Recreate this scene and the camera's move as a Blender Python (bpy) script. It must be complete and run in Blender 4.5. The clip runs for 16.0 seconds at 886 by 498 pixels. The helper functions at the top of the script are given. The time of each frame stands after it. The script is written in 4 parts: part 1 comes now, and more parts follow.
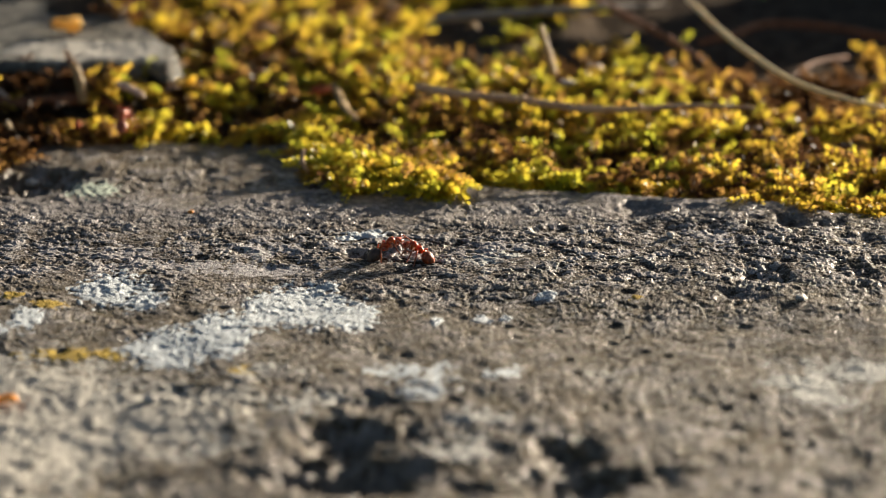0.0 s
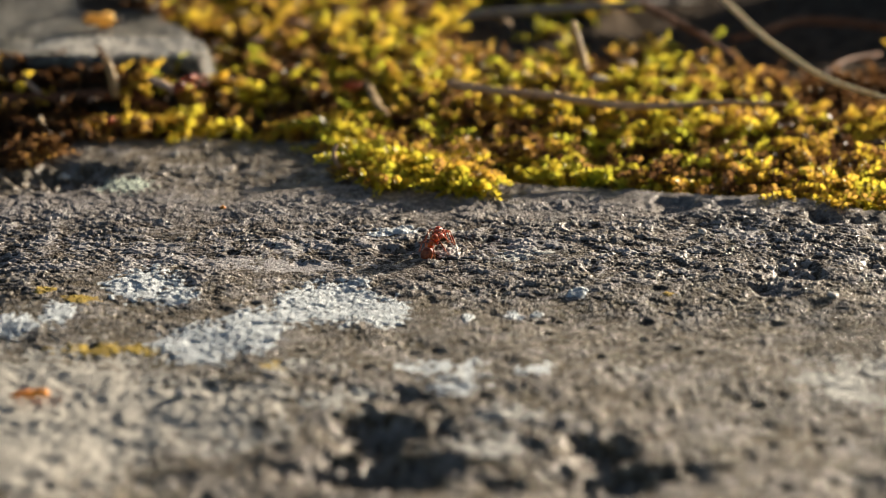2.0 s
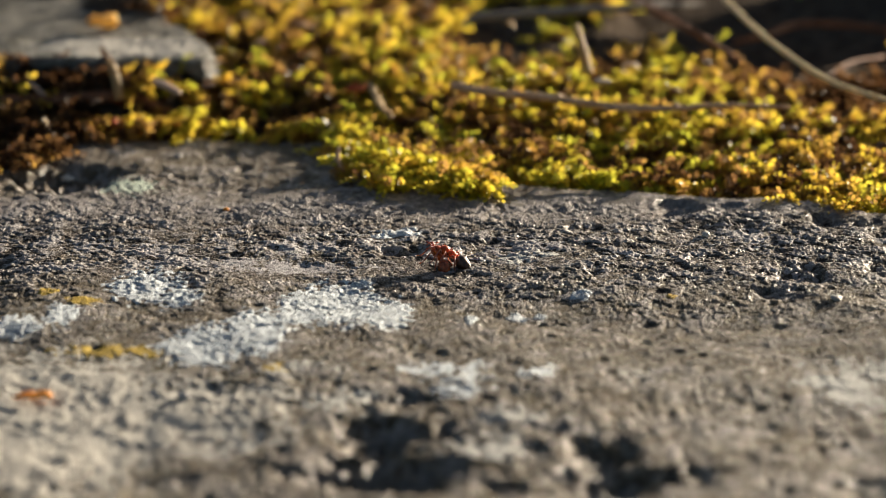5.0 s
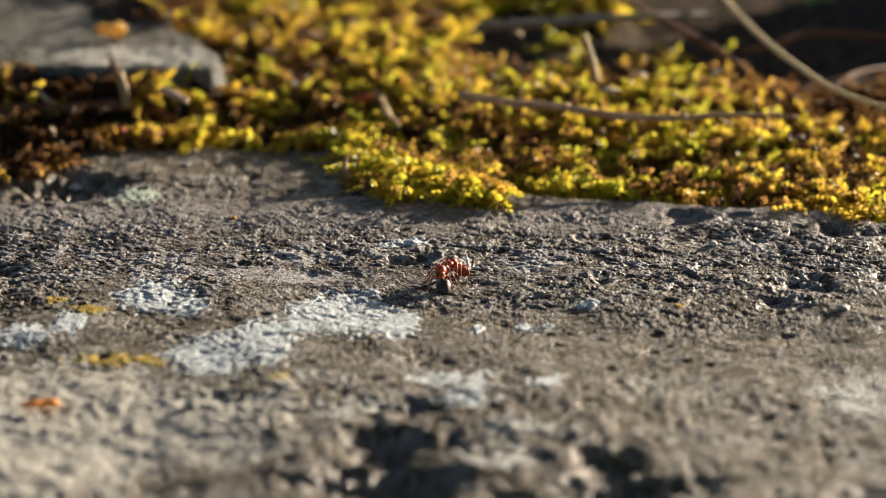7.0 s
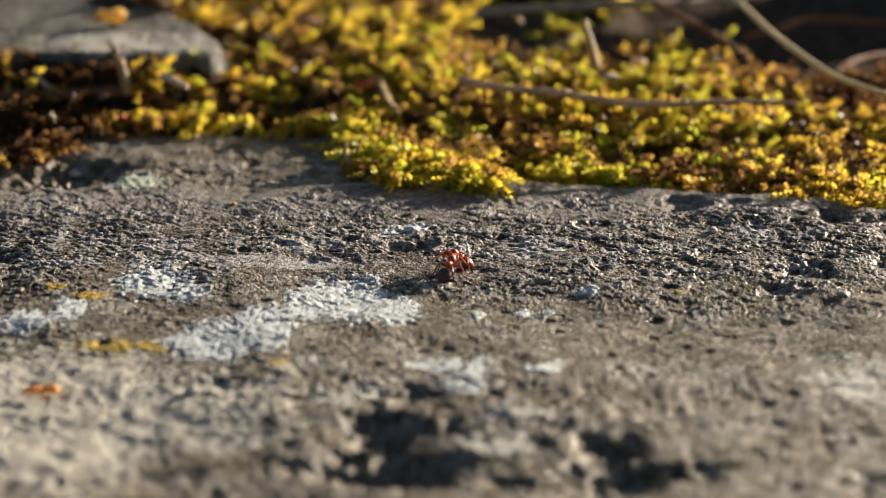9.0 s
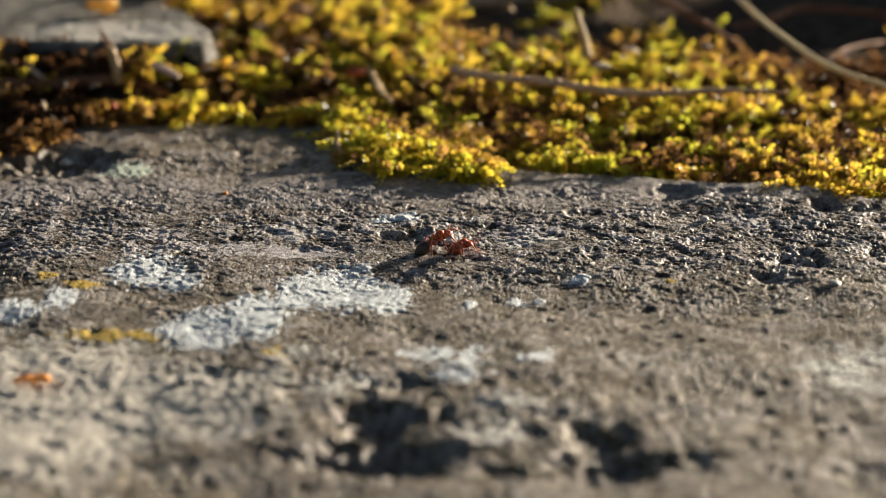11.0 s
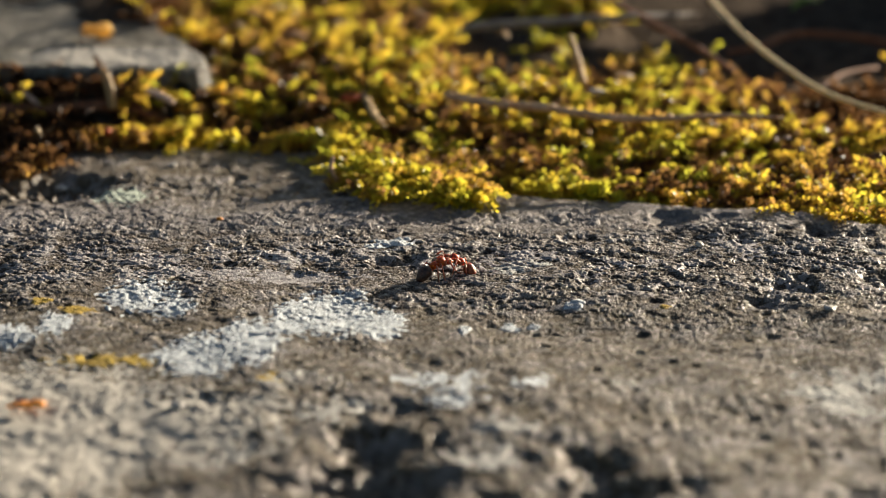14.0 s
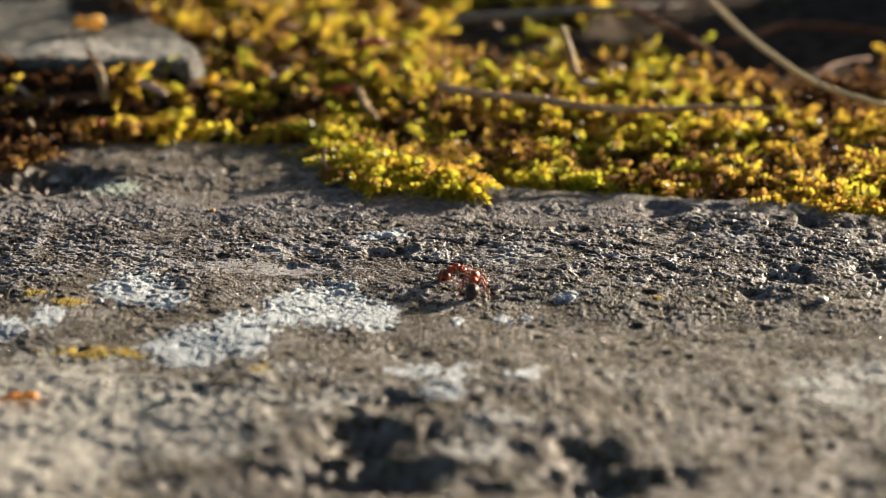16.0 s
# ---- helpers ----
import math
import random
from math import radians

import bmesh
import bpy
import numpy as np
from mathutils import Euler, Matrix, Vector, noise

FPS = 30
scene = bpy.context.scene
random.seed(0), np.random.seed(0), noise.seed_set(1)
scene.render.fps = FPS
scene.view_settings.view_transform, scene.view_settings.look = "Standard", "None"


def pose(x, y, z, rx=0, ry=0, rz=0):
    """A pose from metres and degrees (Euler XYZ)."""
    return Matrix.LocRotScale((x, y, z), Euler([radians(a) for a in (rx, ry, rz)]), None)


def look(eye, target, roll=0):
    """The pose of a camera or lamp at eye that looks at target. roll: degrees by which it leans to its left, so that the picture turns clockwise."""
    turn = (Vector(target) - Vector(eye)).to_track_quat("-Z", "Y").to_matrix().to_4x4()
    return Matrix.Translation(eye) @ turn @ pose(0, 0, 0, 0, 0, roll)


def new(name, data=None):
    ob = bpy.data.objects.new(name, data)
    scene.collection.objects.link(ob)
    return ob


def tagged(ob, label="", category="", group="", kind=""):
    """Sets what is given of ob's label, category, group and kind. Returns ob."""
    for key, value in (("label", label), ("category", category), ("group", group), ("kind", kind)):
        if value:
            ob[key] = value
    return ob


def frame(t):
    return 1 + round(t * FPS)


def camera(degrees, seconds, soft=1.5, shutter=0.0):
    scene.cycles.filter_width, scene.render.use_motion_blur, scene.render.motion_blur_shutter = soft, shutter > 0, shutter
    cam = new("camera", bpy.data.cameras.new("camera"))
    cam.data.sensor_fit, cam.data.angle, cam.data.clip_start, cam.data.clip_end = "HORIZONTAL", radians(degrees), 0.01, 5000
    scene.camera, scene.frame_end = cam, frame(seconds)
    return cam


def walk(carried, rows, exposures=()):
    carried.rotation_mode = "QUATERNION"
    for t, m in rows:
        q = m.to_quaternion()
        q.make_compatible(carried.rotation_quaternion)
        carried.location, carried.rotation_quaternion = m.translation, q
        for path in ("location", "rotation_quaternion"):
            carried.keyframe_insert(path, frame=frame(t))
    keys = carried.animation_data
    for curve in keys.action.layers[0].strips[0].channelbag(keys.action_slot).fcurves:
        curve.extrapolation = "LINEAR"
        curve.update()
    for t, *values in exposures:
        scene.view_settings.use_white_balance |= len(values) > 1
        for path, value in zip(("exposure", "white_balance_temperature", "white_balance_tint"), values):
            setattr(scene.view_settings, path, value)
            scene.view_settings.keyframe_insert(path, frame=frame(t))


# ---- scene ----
MM = 0.001

# ---- camera: a long lens, held in the hand over one spot ----
cam = camera(16.0, 16.0, soft=0.8)
REACH, DOWN = 360 * MM, 17.0
FOCAL = 784 / math.tan(radians(8.0))
# seconds, drift of the view to the right and down, in 1568ths of the width, and its lean in degrees
SWAY = [
    (0.0, -73.4, 5.4, -0.05), (0.5, -66.1, 3.2, -0.08), (1.0, -48.8, 0.2, -0.08), (1.5, -31.9, -1.5, -0.06), (2.0, -17.8, -1.4, -0.045), (2.5, -8.1, 0.1, -0.03),
    (3.0, -1.6, 1.0, -0.02), (3.5, 0, 0, 0), (4.0, -3.8, 0, 0.01), (4.2, -6, 0.5, 0.015), (6.3, -14, 11, 0.03), (6.5, -9.8, 13.7, 0.04), (7.0, 1.2, 18.6, 0.065), (7.5, 8.9, 24.7, 0.085),
    (8.0, 10.1, 24.8, 0.115), (8.5, 4.7, 13.1, 0.10), (9.0, 1.1, -5.6, 0.07), (9.2, -1, -12, 0.07), (11.3, -14.8, -25, 0.115), (11.5, -15.5, -21.1, 0.115), (12.0, -18.3, -10.1, 0.115),
    (12.5, -19.7, -0.4, 0.12), (13.0, -22.0, 8.9, 0.13), (13.5, -23.8, 15.6, 0.15), (14.0, -23.2, 20, 0.145), (14.5, -22.8, 22.3, 0.135), (15.0, -24.2, 21.7, 0.14), (15.5, -29.2, 17.1, 0.12),
    (16.0, -36.4, 4.9, 0.10),
]
EYE = Vector((0, -REACH * math.cos(radians(DOWN)), REACH * math.sin(radians(DOWN))))
walk(cam, [(t, pose(*EYE, 90 - DOWN + math.degrees(math.atan(dy / FOCAL)), 0, math.degrees(math.atan(dx / FOCAL / math.cos(radians(DOWN))))) @ pose(0, 0, 0, 0, 0, lean))
           for t, dx, dy, lean in SWAY])
cam.data.dof.use_dof = True
cam.data.dof.focus_distance = REACH - 3 * MM
cam.data.dof.aperture_fstop = 21.5
cam.data.dof.aperture_blades = 0

# ---- light: low sun from the far right, clear sky ----
SUN_UP, SUN_FROM = 12.2, 45.0      # degrees above the ground; from +x towards +y
world = bpy.data.worlds.new("sky")
scene.world = world
world.use_nodes = True
wn = world.node_tree.nodes
sky = wn.new("ShaderNodeTexSky")
sky.sky_type, sky.sun_disc, sky.ozone_density = "NISHITA", False, 1.2
sky.dust_density = 2.0
sky.sun_elevation, sky.sun_rotation = radians(SUN_UP), radians(90 - SUN_FROM)
world.node_tree.links.new(sky.outputs[0], wn["Background"].inputs[0])
wn["Background"].inputs[1].default_value = 0.030
sun = new("sun", bpy.data.lights.new("sun", "SUN"))
sun.data.energy, sun.data.angle, sun.data.color = 5.0, radians(0.5), (1.0, 0.865, 0.68)
sun.matrix_world = look(Vector((math.cos(radians(SUN_FROM)), math.sin(radians(SUN_FROM)), math.tan(radians(SUN_UP)))) * 0.5, (0, 0, 0))
scene.view_settings.exposure = 1.42


# ---- materials ----
class Mat:
    """A node material: a few short helpers to wire it."""

    def __init__(self, name):
        self.m = bpy.data.materials.new(name)
        self.m.use_nodes = True
        self.t = self.m.node_tree
        self.bsdf = self.t.nodes["Principled BSDF"]
        self.out = self.t.nodes["Material Output"]
        self.co = self.t.nodes.new("ShaderNodeTexCoord").outputs["Object"]

    def put(self, socket, value):
        if isinstance(value, bpy.types.NodeSocket):
            self.t.links.new(value, socket)
        else:
            socket.default_value = value

    def noise(self, mm, detail=4.0, rough=0.6, co=None):
        n = self.t.nodes.new("ShaderNodeTexNoise")
        n.inputs["Scale"].default_value, n.inputs["Detail"].default_value, n.inputs["Roughness"].default_value = 1000.0 / mm, detail, rough
        self.t.links.new(co or self.co, n.inputs["Vector"])
        return n.outputs[0]

    def cells(self, mm, feature="F1", out=0, co=None):
        n = self.t.nodes.new("ShaderNodeTexVoronoi")
        n.feature = feature
        n.inputs["Scale"].default_value = 1000.0 / mm
        self.t.links.new(co or self.co, n.inputs["Vector"])
        return n.outputs[out]

    def island(self):
        return self.t.nodes.new("ShaderNodeNewGeometry").outputs["Random Per Island"]

    def ramp(self, value, *stops):
        n = self.t.nodes.new("ShaderNodeValToRGB")
        e = n.color_ramp.elements
        while len(e) < len(stops):
            e.new(0.5)
        for k, (p, c) in zip(e, stops):
            k.position, k.color = p, (*c, 1) if isinstance(c, tuple) else (c, c, c, 1)
        self.t.links.new(value, n.inputs[0])
        return n.outputs[0]

    def math(self, op, a, b=0.0):
        n = self.t.nodes.new("ShaderNodeMath")
        n.operation = op
        self.put(n.inputs[0], a), self.put(n.inputs[1], b)
        return n.outputs[0]

    def mix(self, f, a, b, blend="MIX"):
        n = self.t.nodes.new("ShaderNodeMix")
        n.data_type, n.blend_type = "RGBA", blend
        self.put(n.inputs[0], f)
        for s, v in ((n.inputs[6], a), (n.inputs[7], b)):
            self.put(s, (*v, 1) if isinstance(v, tuple) else v)
        return n.outputs[2]

    def split(self):
        n = self.t.nodes.new("ShaderNodeSeparateXYZ")
        self.t.links.new(self.co, n.inputs[0])
        return n.outputs

    def bump(self, height, mm, strength=1.0):
        n = self.t.nodes.new("ShaderNodeBump")
        n.inputs["Distance"].default_value, n.inputs["Strength"].default_value = mm * MM, strength
        self.t.links.new(height, n.inputs["Height"])
        self.t.links.new(n.outputs[0], self.bsdf.inputs["Normal"])
        return self

    def set(self, color=None, rough=0.8, spec=0.4, **more):
        if color is not None:
            self.put(self.bsdf.inputs["Base Color"], (*color, 1) if isinstance(color, tuple) else color)
        self.put(self.bsdf.inputs["Roughness"], rough)
        self.bsdf.inputs["Specular IOR Level"].default_value = spec
        for k, v in more.items():
            self.put(self.bsdf.inputs[k.replace("_", " ")], v)
        return self

    def leafy(self, color, share):
        """Let a share of the light through, as thin leaves do."""
        tr = self.t.nodes.new("ShaderNodeBsdfTranslucent")
        self.put(tr.inputs[0], color)
        mx = self.t.nodes.new("ShaderNodeMixShader")
        mx.inputs[0].default_value = share
        self.t.links.new(self.bsdf.outputs[0], mx.inputs[1])
        self.t.links.new(tr.outputs[0], mx.inputs[2])
        self.t.links.new(mx.outputs[0], self.out.inputs[0])
        return self


def rock_material(name, dark, mid, pale, warm, minerals=False):
    """Gritty sandstone: grains of many tones, sooty film, warmer worn ground on the near side."""
    k = Mat(name)
    x, y, z = k.split()
    worn = k.math("ADD", k.math("MULTIPLY", y, -27.0), k.noise(11, 5, 0.65))
    base = k.mix(k.ramp(worn, (0.75, 0.0), (1.5, 1.0)), mid, warm)
    base = k.mix(k.ramp(k.noise(4.5, 6, 0.7), (0.42, 0.0), (0.66, 0.8)), base, pale)
    base = k.mix(k.ramp(k.noise(6, 6, 0.75), (0.52, 0.0), (0.66, 0.6)), base, (0.13, 0.11, 0.05))
    base = k.mix(k.ramp(k.noise(1.7, 5, 0.75), (0.56, 0.0), (0.66, 0.7)), base, (0.36, 0.34, 0.30))
    base = k.mix(k.ramp(k.noise(2.6, 5, 0.75), (0.36, 0.85), (0.49, 0.0)), base, dark)
    base = k.mix(k.ramp(k.noise(0.9, 4, 0.8), (0.38, 0.9), (0.47, 0.0)), base, dark)
    speck = k.ramp(k.cells(0.5, out=1), (0.0, 0.6), (0.45, 0.9), (0.8, 1.2), (1.0, 1.7))
    speck = k.mix(0.65, speck, k.ramp(k.noise(0.5, 4, 0.8), (0.36, 0.4), (0.52, 1.0), (0.68, 1.9)))
    base = k.mix(1.0, base, speck, "MULTIPLY")
    if minerals:
        own = k.t.nodes.new("ShaderNodeAttribute")
        own.attribute_name = "mineral"
        base = k.mix(k.ramp(worn, (0.55, 1.0), (1.5, 0.55)), base, k.ramp(own.outputs["Fac"], (0.24, (0.38, 0.36, 0.34)), (0.45, (0.88, 0.85, 0.80)), (0.62, (1.2, 1.15, 1.08)), (0.76, (1.95, 1.9, 1.84))), "MULTIPLY")
    if minerals:
        band = k.math("ADD", k.math("MULTIPLY", y, 20.0), k.math("MULTIPLY", k.noise(6, 5, 0.7), 0.5))
        base = k.mix(k.ramp(band, (0.42, 0.0), (0.54, 0.42), (0.68, 0.42), (0.80, 0.0)), base, (0.33, 0.305, 0.30))
        base = k.mix(k.ramp(band, (0.62, 0.0), (0.92, 0.55)), base, (0.165, 0.134, 0.094))
        # Grain tops painted paler: thin film, plus light they catch put into colour.
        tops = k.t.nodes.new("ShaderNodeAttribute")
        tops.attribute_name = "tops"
        pale_tops = k.math("MULTIPLY", k.ramp(tops.outputs["Fac"], (0.48, 0.0), (0.64, 1.0)), k.ramp(k.noise(7, 5, 0.7), (0.40, 0.15), (0.60, 1.0)))
        pale_tops = k.math("MULTIPLY", pale_tops, k.ramp(k.math("MULTIPLY", y, 50.0), (0.08, 1.0), (0.55, 0.65)))
        base = k.mix(k.math("MULTIPLY", pale_tops, k.ramp(worn, (0.55, 0.9), (1.3, 0.35))), base, (0.45, 0.425, 0.42))
    shine = k.ramp(k.noise(0.6, 3), (0.38, 0.28), (0.52, 0.85))
    if minerals:
        shine = k.mix(k.ramp(own.outputs["Fac"], (0.52, 0.0), (0.64, 0.85)), shine, (0.24, 0.24, 0.24))
    k.set(base, shine, 0.25)
    if minerals:
        k.put(k.bsdf.inputs["Specular IOR Level"], k.ramp(own.outputs["Fac"], (0.52, 0.14), (0.66, 0.48)))
    both = k.math("ADD", k.noise(0.30, 4, 0.75), k.math("MULTIPLY", k.cells(0.34), -0.7))
    k.bump(both, 0.20, 1.0)
    return k.m


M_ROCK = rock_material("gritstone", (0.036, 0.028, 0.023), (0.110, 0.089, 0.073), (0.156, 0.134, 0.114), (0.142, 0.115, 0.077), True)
M_SLAB = rock_material("grey slab", (0.07, 0.065, 0.055), (0.145, 0.136, 0.115), (0.20, 0.19, 0.165), (0.18, 0.16, 0.13))


def crust_material(name, low, high, speck):
    k = Mat(name)
    c = k.mix(k.ramp(k.noise(1.2, 5, 0.7), (0.35, 0.0), (0.65, 1.0)), low, high)
    c = k.mix(k.ramp(k.noise(0.7, 4, 0.7), (0.32, 0.85), (0.43, 0.0)), c, speck)
    k.set(c, 0.8, 0.3).bump(k.noise(0.25, 4, 0.75), 0.22)
    return k.m


M_CRUST = crust_material("pale lichen crust", (0.44, 0.475, 0.50), (0.75, 0.795, 0.825), (0.14, 0.14, 0.13))
M_CRUST_DIM = crust_material("grey lichen crust", (0.36, 0.36, 0.34), (0.62, 0.61, 0.57), (0.13, 0.13, 0.12))
M_CRUST_SOFT = crust_material("beige lichen film", (0.35, 0.328, 0.288), (0.60, 0.568, 0.505), (0.14, 0.13, 0.11))
M_CRUST_GREEN = crust_material("grey-green lichen crust", (0.34, 0.39, 0.32), (0.56, 0.62, 0.52), (0.09, 0.10, 0.08))
M_CRUST_MAUVE = crust_material("mauve-grey lichen film", (0.27, 0.25, 0.25), (0.47, 0.445, 0.445), (0.13, 0.12, 0.12))
M_YELLOW = crust_material("yellow lichen crust", (0.30, 0.19, 0.02), (0.52, 0.36, 0.04), (0.16, 0.11, 0.03))

k = Mat("moss leaves")
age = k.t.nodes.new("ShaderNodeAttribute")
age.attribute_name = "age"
own = k.t.nodes.new("ShaderNodeAttribute")
own.attribute_name = "dryness"
tone = k.math("ADD", k.math("MULTIPLY", k.noise(3.0, 3, 0.65), 0.62), k.math("MULTIPLY", k.island(), 0.14))
tone = k.math("SUBTRACT", k.math("ADD", tone, 0.385), k.math("MULTIPLY", own.outputs["Fac"], 0.45))
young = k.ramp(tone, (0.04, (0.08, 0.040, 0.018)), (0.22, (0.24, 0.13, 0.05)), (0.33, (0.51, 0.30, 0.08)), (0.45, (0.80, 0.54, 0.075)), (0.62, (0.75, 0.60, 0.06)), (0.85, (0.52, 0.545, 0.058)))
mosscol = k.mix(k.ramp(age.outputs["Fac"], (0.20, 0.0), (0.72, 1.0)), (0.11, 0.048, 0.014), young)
k.set(mosscol, 0.42, 0.32).leafy(mosscol, 0.56)
M_MOSS = k.m

k = Mat("dark humus")
k.set(k.mix(k.ramp(k.noise(2.5, 6, 0.7), (0.35, 0.0), (0.7, 1.0)), (0.040, 0.033, 0.027), (0.135, 0.108, 0.085)), 1.0, 0.0)
k.bump(k.noise(0.8, 5, 0.7), 0.6)
M_SOIL = k.m


def wood_material(name, a, b, rough=0.7):
    k = Mat(name)
    k.set(k.mix(k.ramp(k.noise(1.5, 6, 0.75), (0.35, 0.0), (0.68, 1.0)), a, b), rough, 0.35).bump(k.noise(0.4, 4, 0.7), 0.12)
    return k.m


M_TWIG = wood_material("brown twig bark", (0.44, 0.25, 0.14), (0.76, 0.54, 0.36))
M_STRAW = wood_material("dry straw", (0.84, 0.62, 0.32), (0.95, 0.80, 0.50), 0.4)
M_GREYWOOD = wood_material("weathered grey stick", (0.17, 0.155, 0.14), (0.34, 0.31, 0.285))
M_ROOT = wood_material("red-brown root", (0.12, 0.045, 0.02), (0.32, 0.14, 0.07))
M_DEAD = wood_material("tan dead leaf", (0.36, 0.21, 0.08), (0.62, 0.44, 0.22), 0.6)
k = Mat("yellowed leaf")
leafcol = k.mix(k.ramp(k.noise(1.5, 6, 0.75), (0.35, 0.0), (0.68, 1.0)), (0.80, 0.50, 0.13), (0.92, 0.72, 0.32))
k.set(leafcol, 0.5, 0.35).bump(k.noise(0.4, 4, 0.7), 0.12).leafy(leafcol, 0.55)
M_YELLOWLEAF = k.m
k = Mat("green leaf")
greencol = k.mix(k.noise(1.5, 4), (0.10, 0.22, 0.03), (0.18, 0.34, 0.05))
k.set(greencol, 0.5, 0.35).leafy(greencol, 0.4)
M_GREENLEAF = k.m
M_BROWNLEAF = wood_material("brown dead leaf", (0.17, 0.09, 0.05), (0.42, 0.27, 0.17), 0.6)
M_PALEBIT = wood_material("pale broken stalk", (0.55, 0.38, 0.28), (0.74, 0.56, 0.44))
M_RED = wood_material("red bud scale", (0.42, 0.060, 0.015), (0.66, 0.16, 0.04), 0.6)
M_FLAKE = wood_material("orange bark flake", (0.74, 0.21, 0.02), (0.90, 0.40, 0.07))
M_GRAIN = wood_material("quartz grain", (0.45, 0.42, 0.38), (0.65, 0.62, 0.58), 0.3)


def chitin(name, a, b, rough=0.40, sheen=0.0, glow=0.6):
    k = Mat(name)
    k.set(k.mix(k.ramp(k.noise(0.45, 4, 0.7), (0.36, 0.0), (0.62, 1.0)), a, b), rough, 0.45, Coat_Weight=0.18, Coat_Roughness=0.25,
          Subsurface_Weight=glow, Subsurface_Radius=(1.0, 0.3, 0.08), Subsurface_Scale=1.1 * MM, Sheen_Weight=sheen)
    k.bump(k.noise(0.11, 4, 0.7), 0.05)
    return k.m


M_RUST = chitin("rust-red shell", (0.27, 0.028, 0.005), (0.68, 0.14, 0.012), glow=0.5)
M_HEAD = chitin("red-brown head shell", (0.24, 0.030, 0.008), (0.52, 0.10, 0.018), glow=0.45)
M_GASTER = chitin("dark brown gaster shell", (0.030, 0.015, 0.010), (0.090, 0.042, 0.024), 0.32, glow=0.15)
M_GASTER_RED = chitin("chestnut gaster shell", (0.16, 0.030, 0.010), (0.40, 0.085, 0.022), 0.3, glow=0.25)
M_LEG = chitin("amber leg shell", (0.22, 0.060, 0.034), (0.50, 0.19, 0.105), 0.3, glow=0.1)
M_EYE = chitin("black eye", (0.008, 0.006, 0.005), (0.015, 0.01, 0.008), 0.15)

# ---- noise on arrays ----
RNG = np.random.default_rng(7)
PERM = np.concatenate([RNG.permutation(512)] * 2)
GRAD = np.stack([np.cos(np.arange(512) * 2.399963), np.sin(np.arange(512) * 2.399963)], 1)


def perlin(x, y, seed=0):
    """Gradient noise, about -0.7 to 0.7."""
    x, y = x + 37.13 * seed, y - 91.7 * seed
    xi, yi = np.floor(x).astype(int), np.floor(y).astype(int)
    fx, fy = x - xi, y - yi
    u, v = fx * fx * fx * (fx * (fx * 6 - 15) + 10), fy * fy * fy * (fy * (fy * 6 - 15) + 10)

    def g(i, j):
        h = PERM[PERM[(xi + i) % 512] + (yi + j) % 512]
        return GRAD[h, 0] * (fx - i) + GRAD[h, 1] * (fy - j)

    a, b = g(0, 0) * (1 - u) + g(1, 0) * u, g(0, 1) * (1 - u) + g(1, 1) * u
    return a * (1 - v) + b * v


def grains(x, y, seed=0):
    """Rounded grains about one unit wide, of uneven height, 0 to 1."""
    xi, yi = np.floor(x).astype(int), np.floor(y).astype(int)
    best, tall = np.full(x.shape, 9.0), np.zeros(x.shape)
    for i in (-1, 0, 1):
        for j in (-1, 0, 1):
            h = PERM[PERM[(xi + i + seed) % 512] + (yi + j) % 512]
            d = (xi + i + 0.15 + 0.7 * (h % 32) / 32 - x) ** 2 + (yi + j + 0.15 + 0.7 * (h // 32) / 16 - y) ** 2
            near = d < best
            best, tall = np.where(near, d, best), np.where(near, (h * 37 % 101) / 100, tall)
    return (0.25 + 0.75 * tall) * np.clip(1.7 - best * 3.6, 0, 1), tall


def terrace(v):
    """Flat treads with steep risers, one for each whole number."""
    return np.floor(v) + step(0.40, 0.60, v - np.floor(v))


def step(a, b, x):
    t = np.clip((x - a) / (b - a), 0, 1)
    return t * t * (3 - 2 * t)


# ---- the lie of the land, in millimetres ----
def rock_edge(x):
    """How far back the near rock reaches at x."""
    e = np.interp(x, [-120.0, -54.5, -49.5, -45.8, -13.4, -11.0, -2.1, 8.2, 17.4, 28.5, 41.6, 52.6, 120.0],
                  [33.3, 34.3, 37.3, 49.2, 50.7, 44.0, 32.9, 29.4, 26.7, 23.4, 18.6, 14.1, 4.1])
    return e + 1.0 * perlin(x / 7, x * 0, 3) + 0.5 * perlin(x / 2.2, x * 0, 4)


def moss_front(x):
    e = np.interp(x, [-120, -57.4, -50.3, -46.7, -38.5, -20.8, -12.9, -11.6, -9.9, -7.8, -6.2, -4.6, -2.0, 0.5, 3.0, 4.2, 5.2, 6.0, 6.6, 9.2, 17.4, 28.5, 37.5, 41.0, 52.6, 120],
                  [31, 32.5, 34.5, 47, 49.5, 50.5, 49, 37, 32, 25.6, 23.2, 24.6, 27.6, 25.2, 22.2, 21.4, 23.4, 28, 31.0, 31.0, 28.6, 25.0, 21.4, 17.0, 12.6, 2])
    return e + 1.8 * perlin(x / 3.6, x * 0, 5) + 1.0 * perlin(x / 1.1, x * 0, 6)


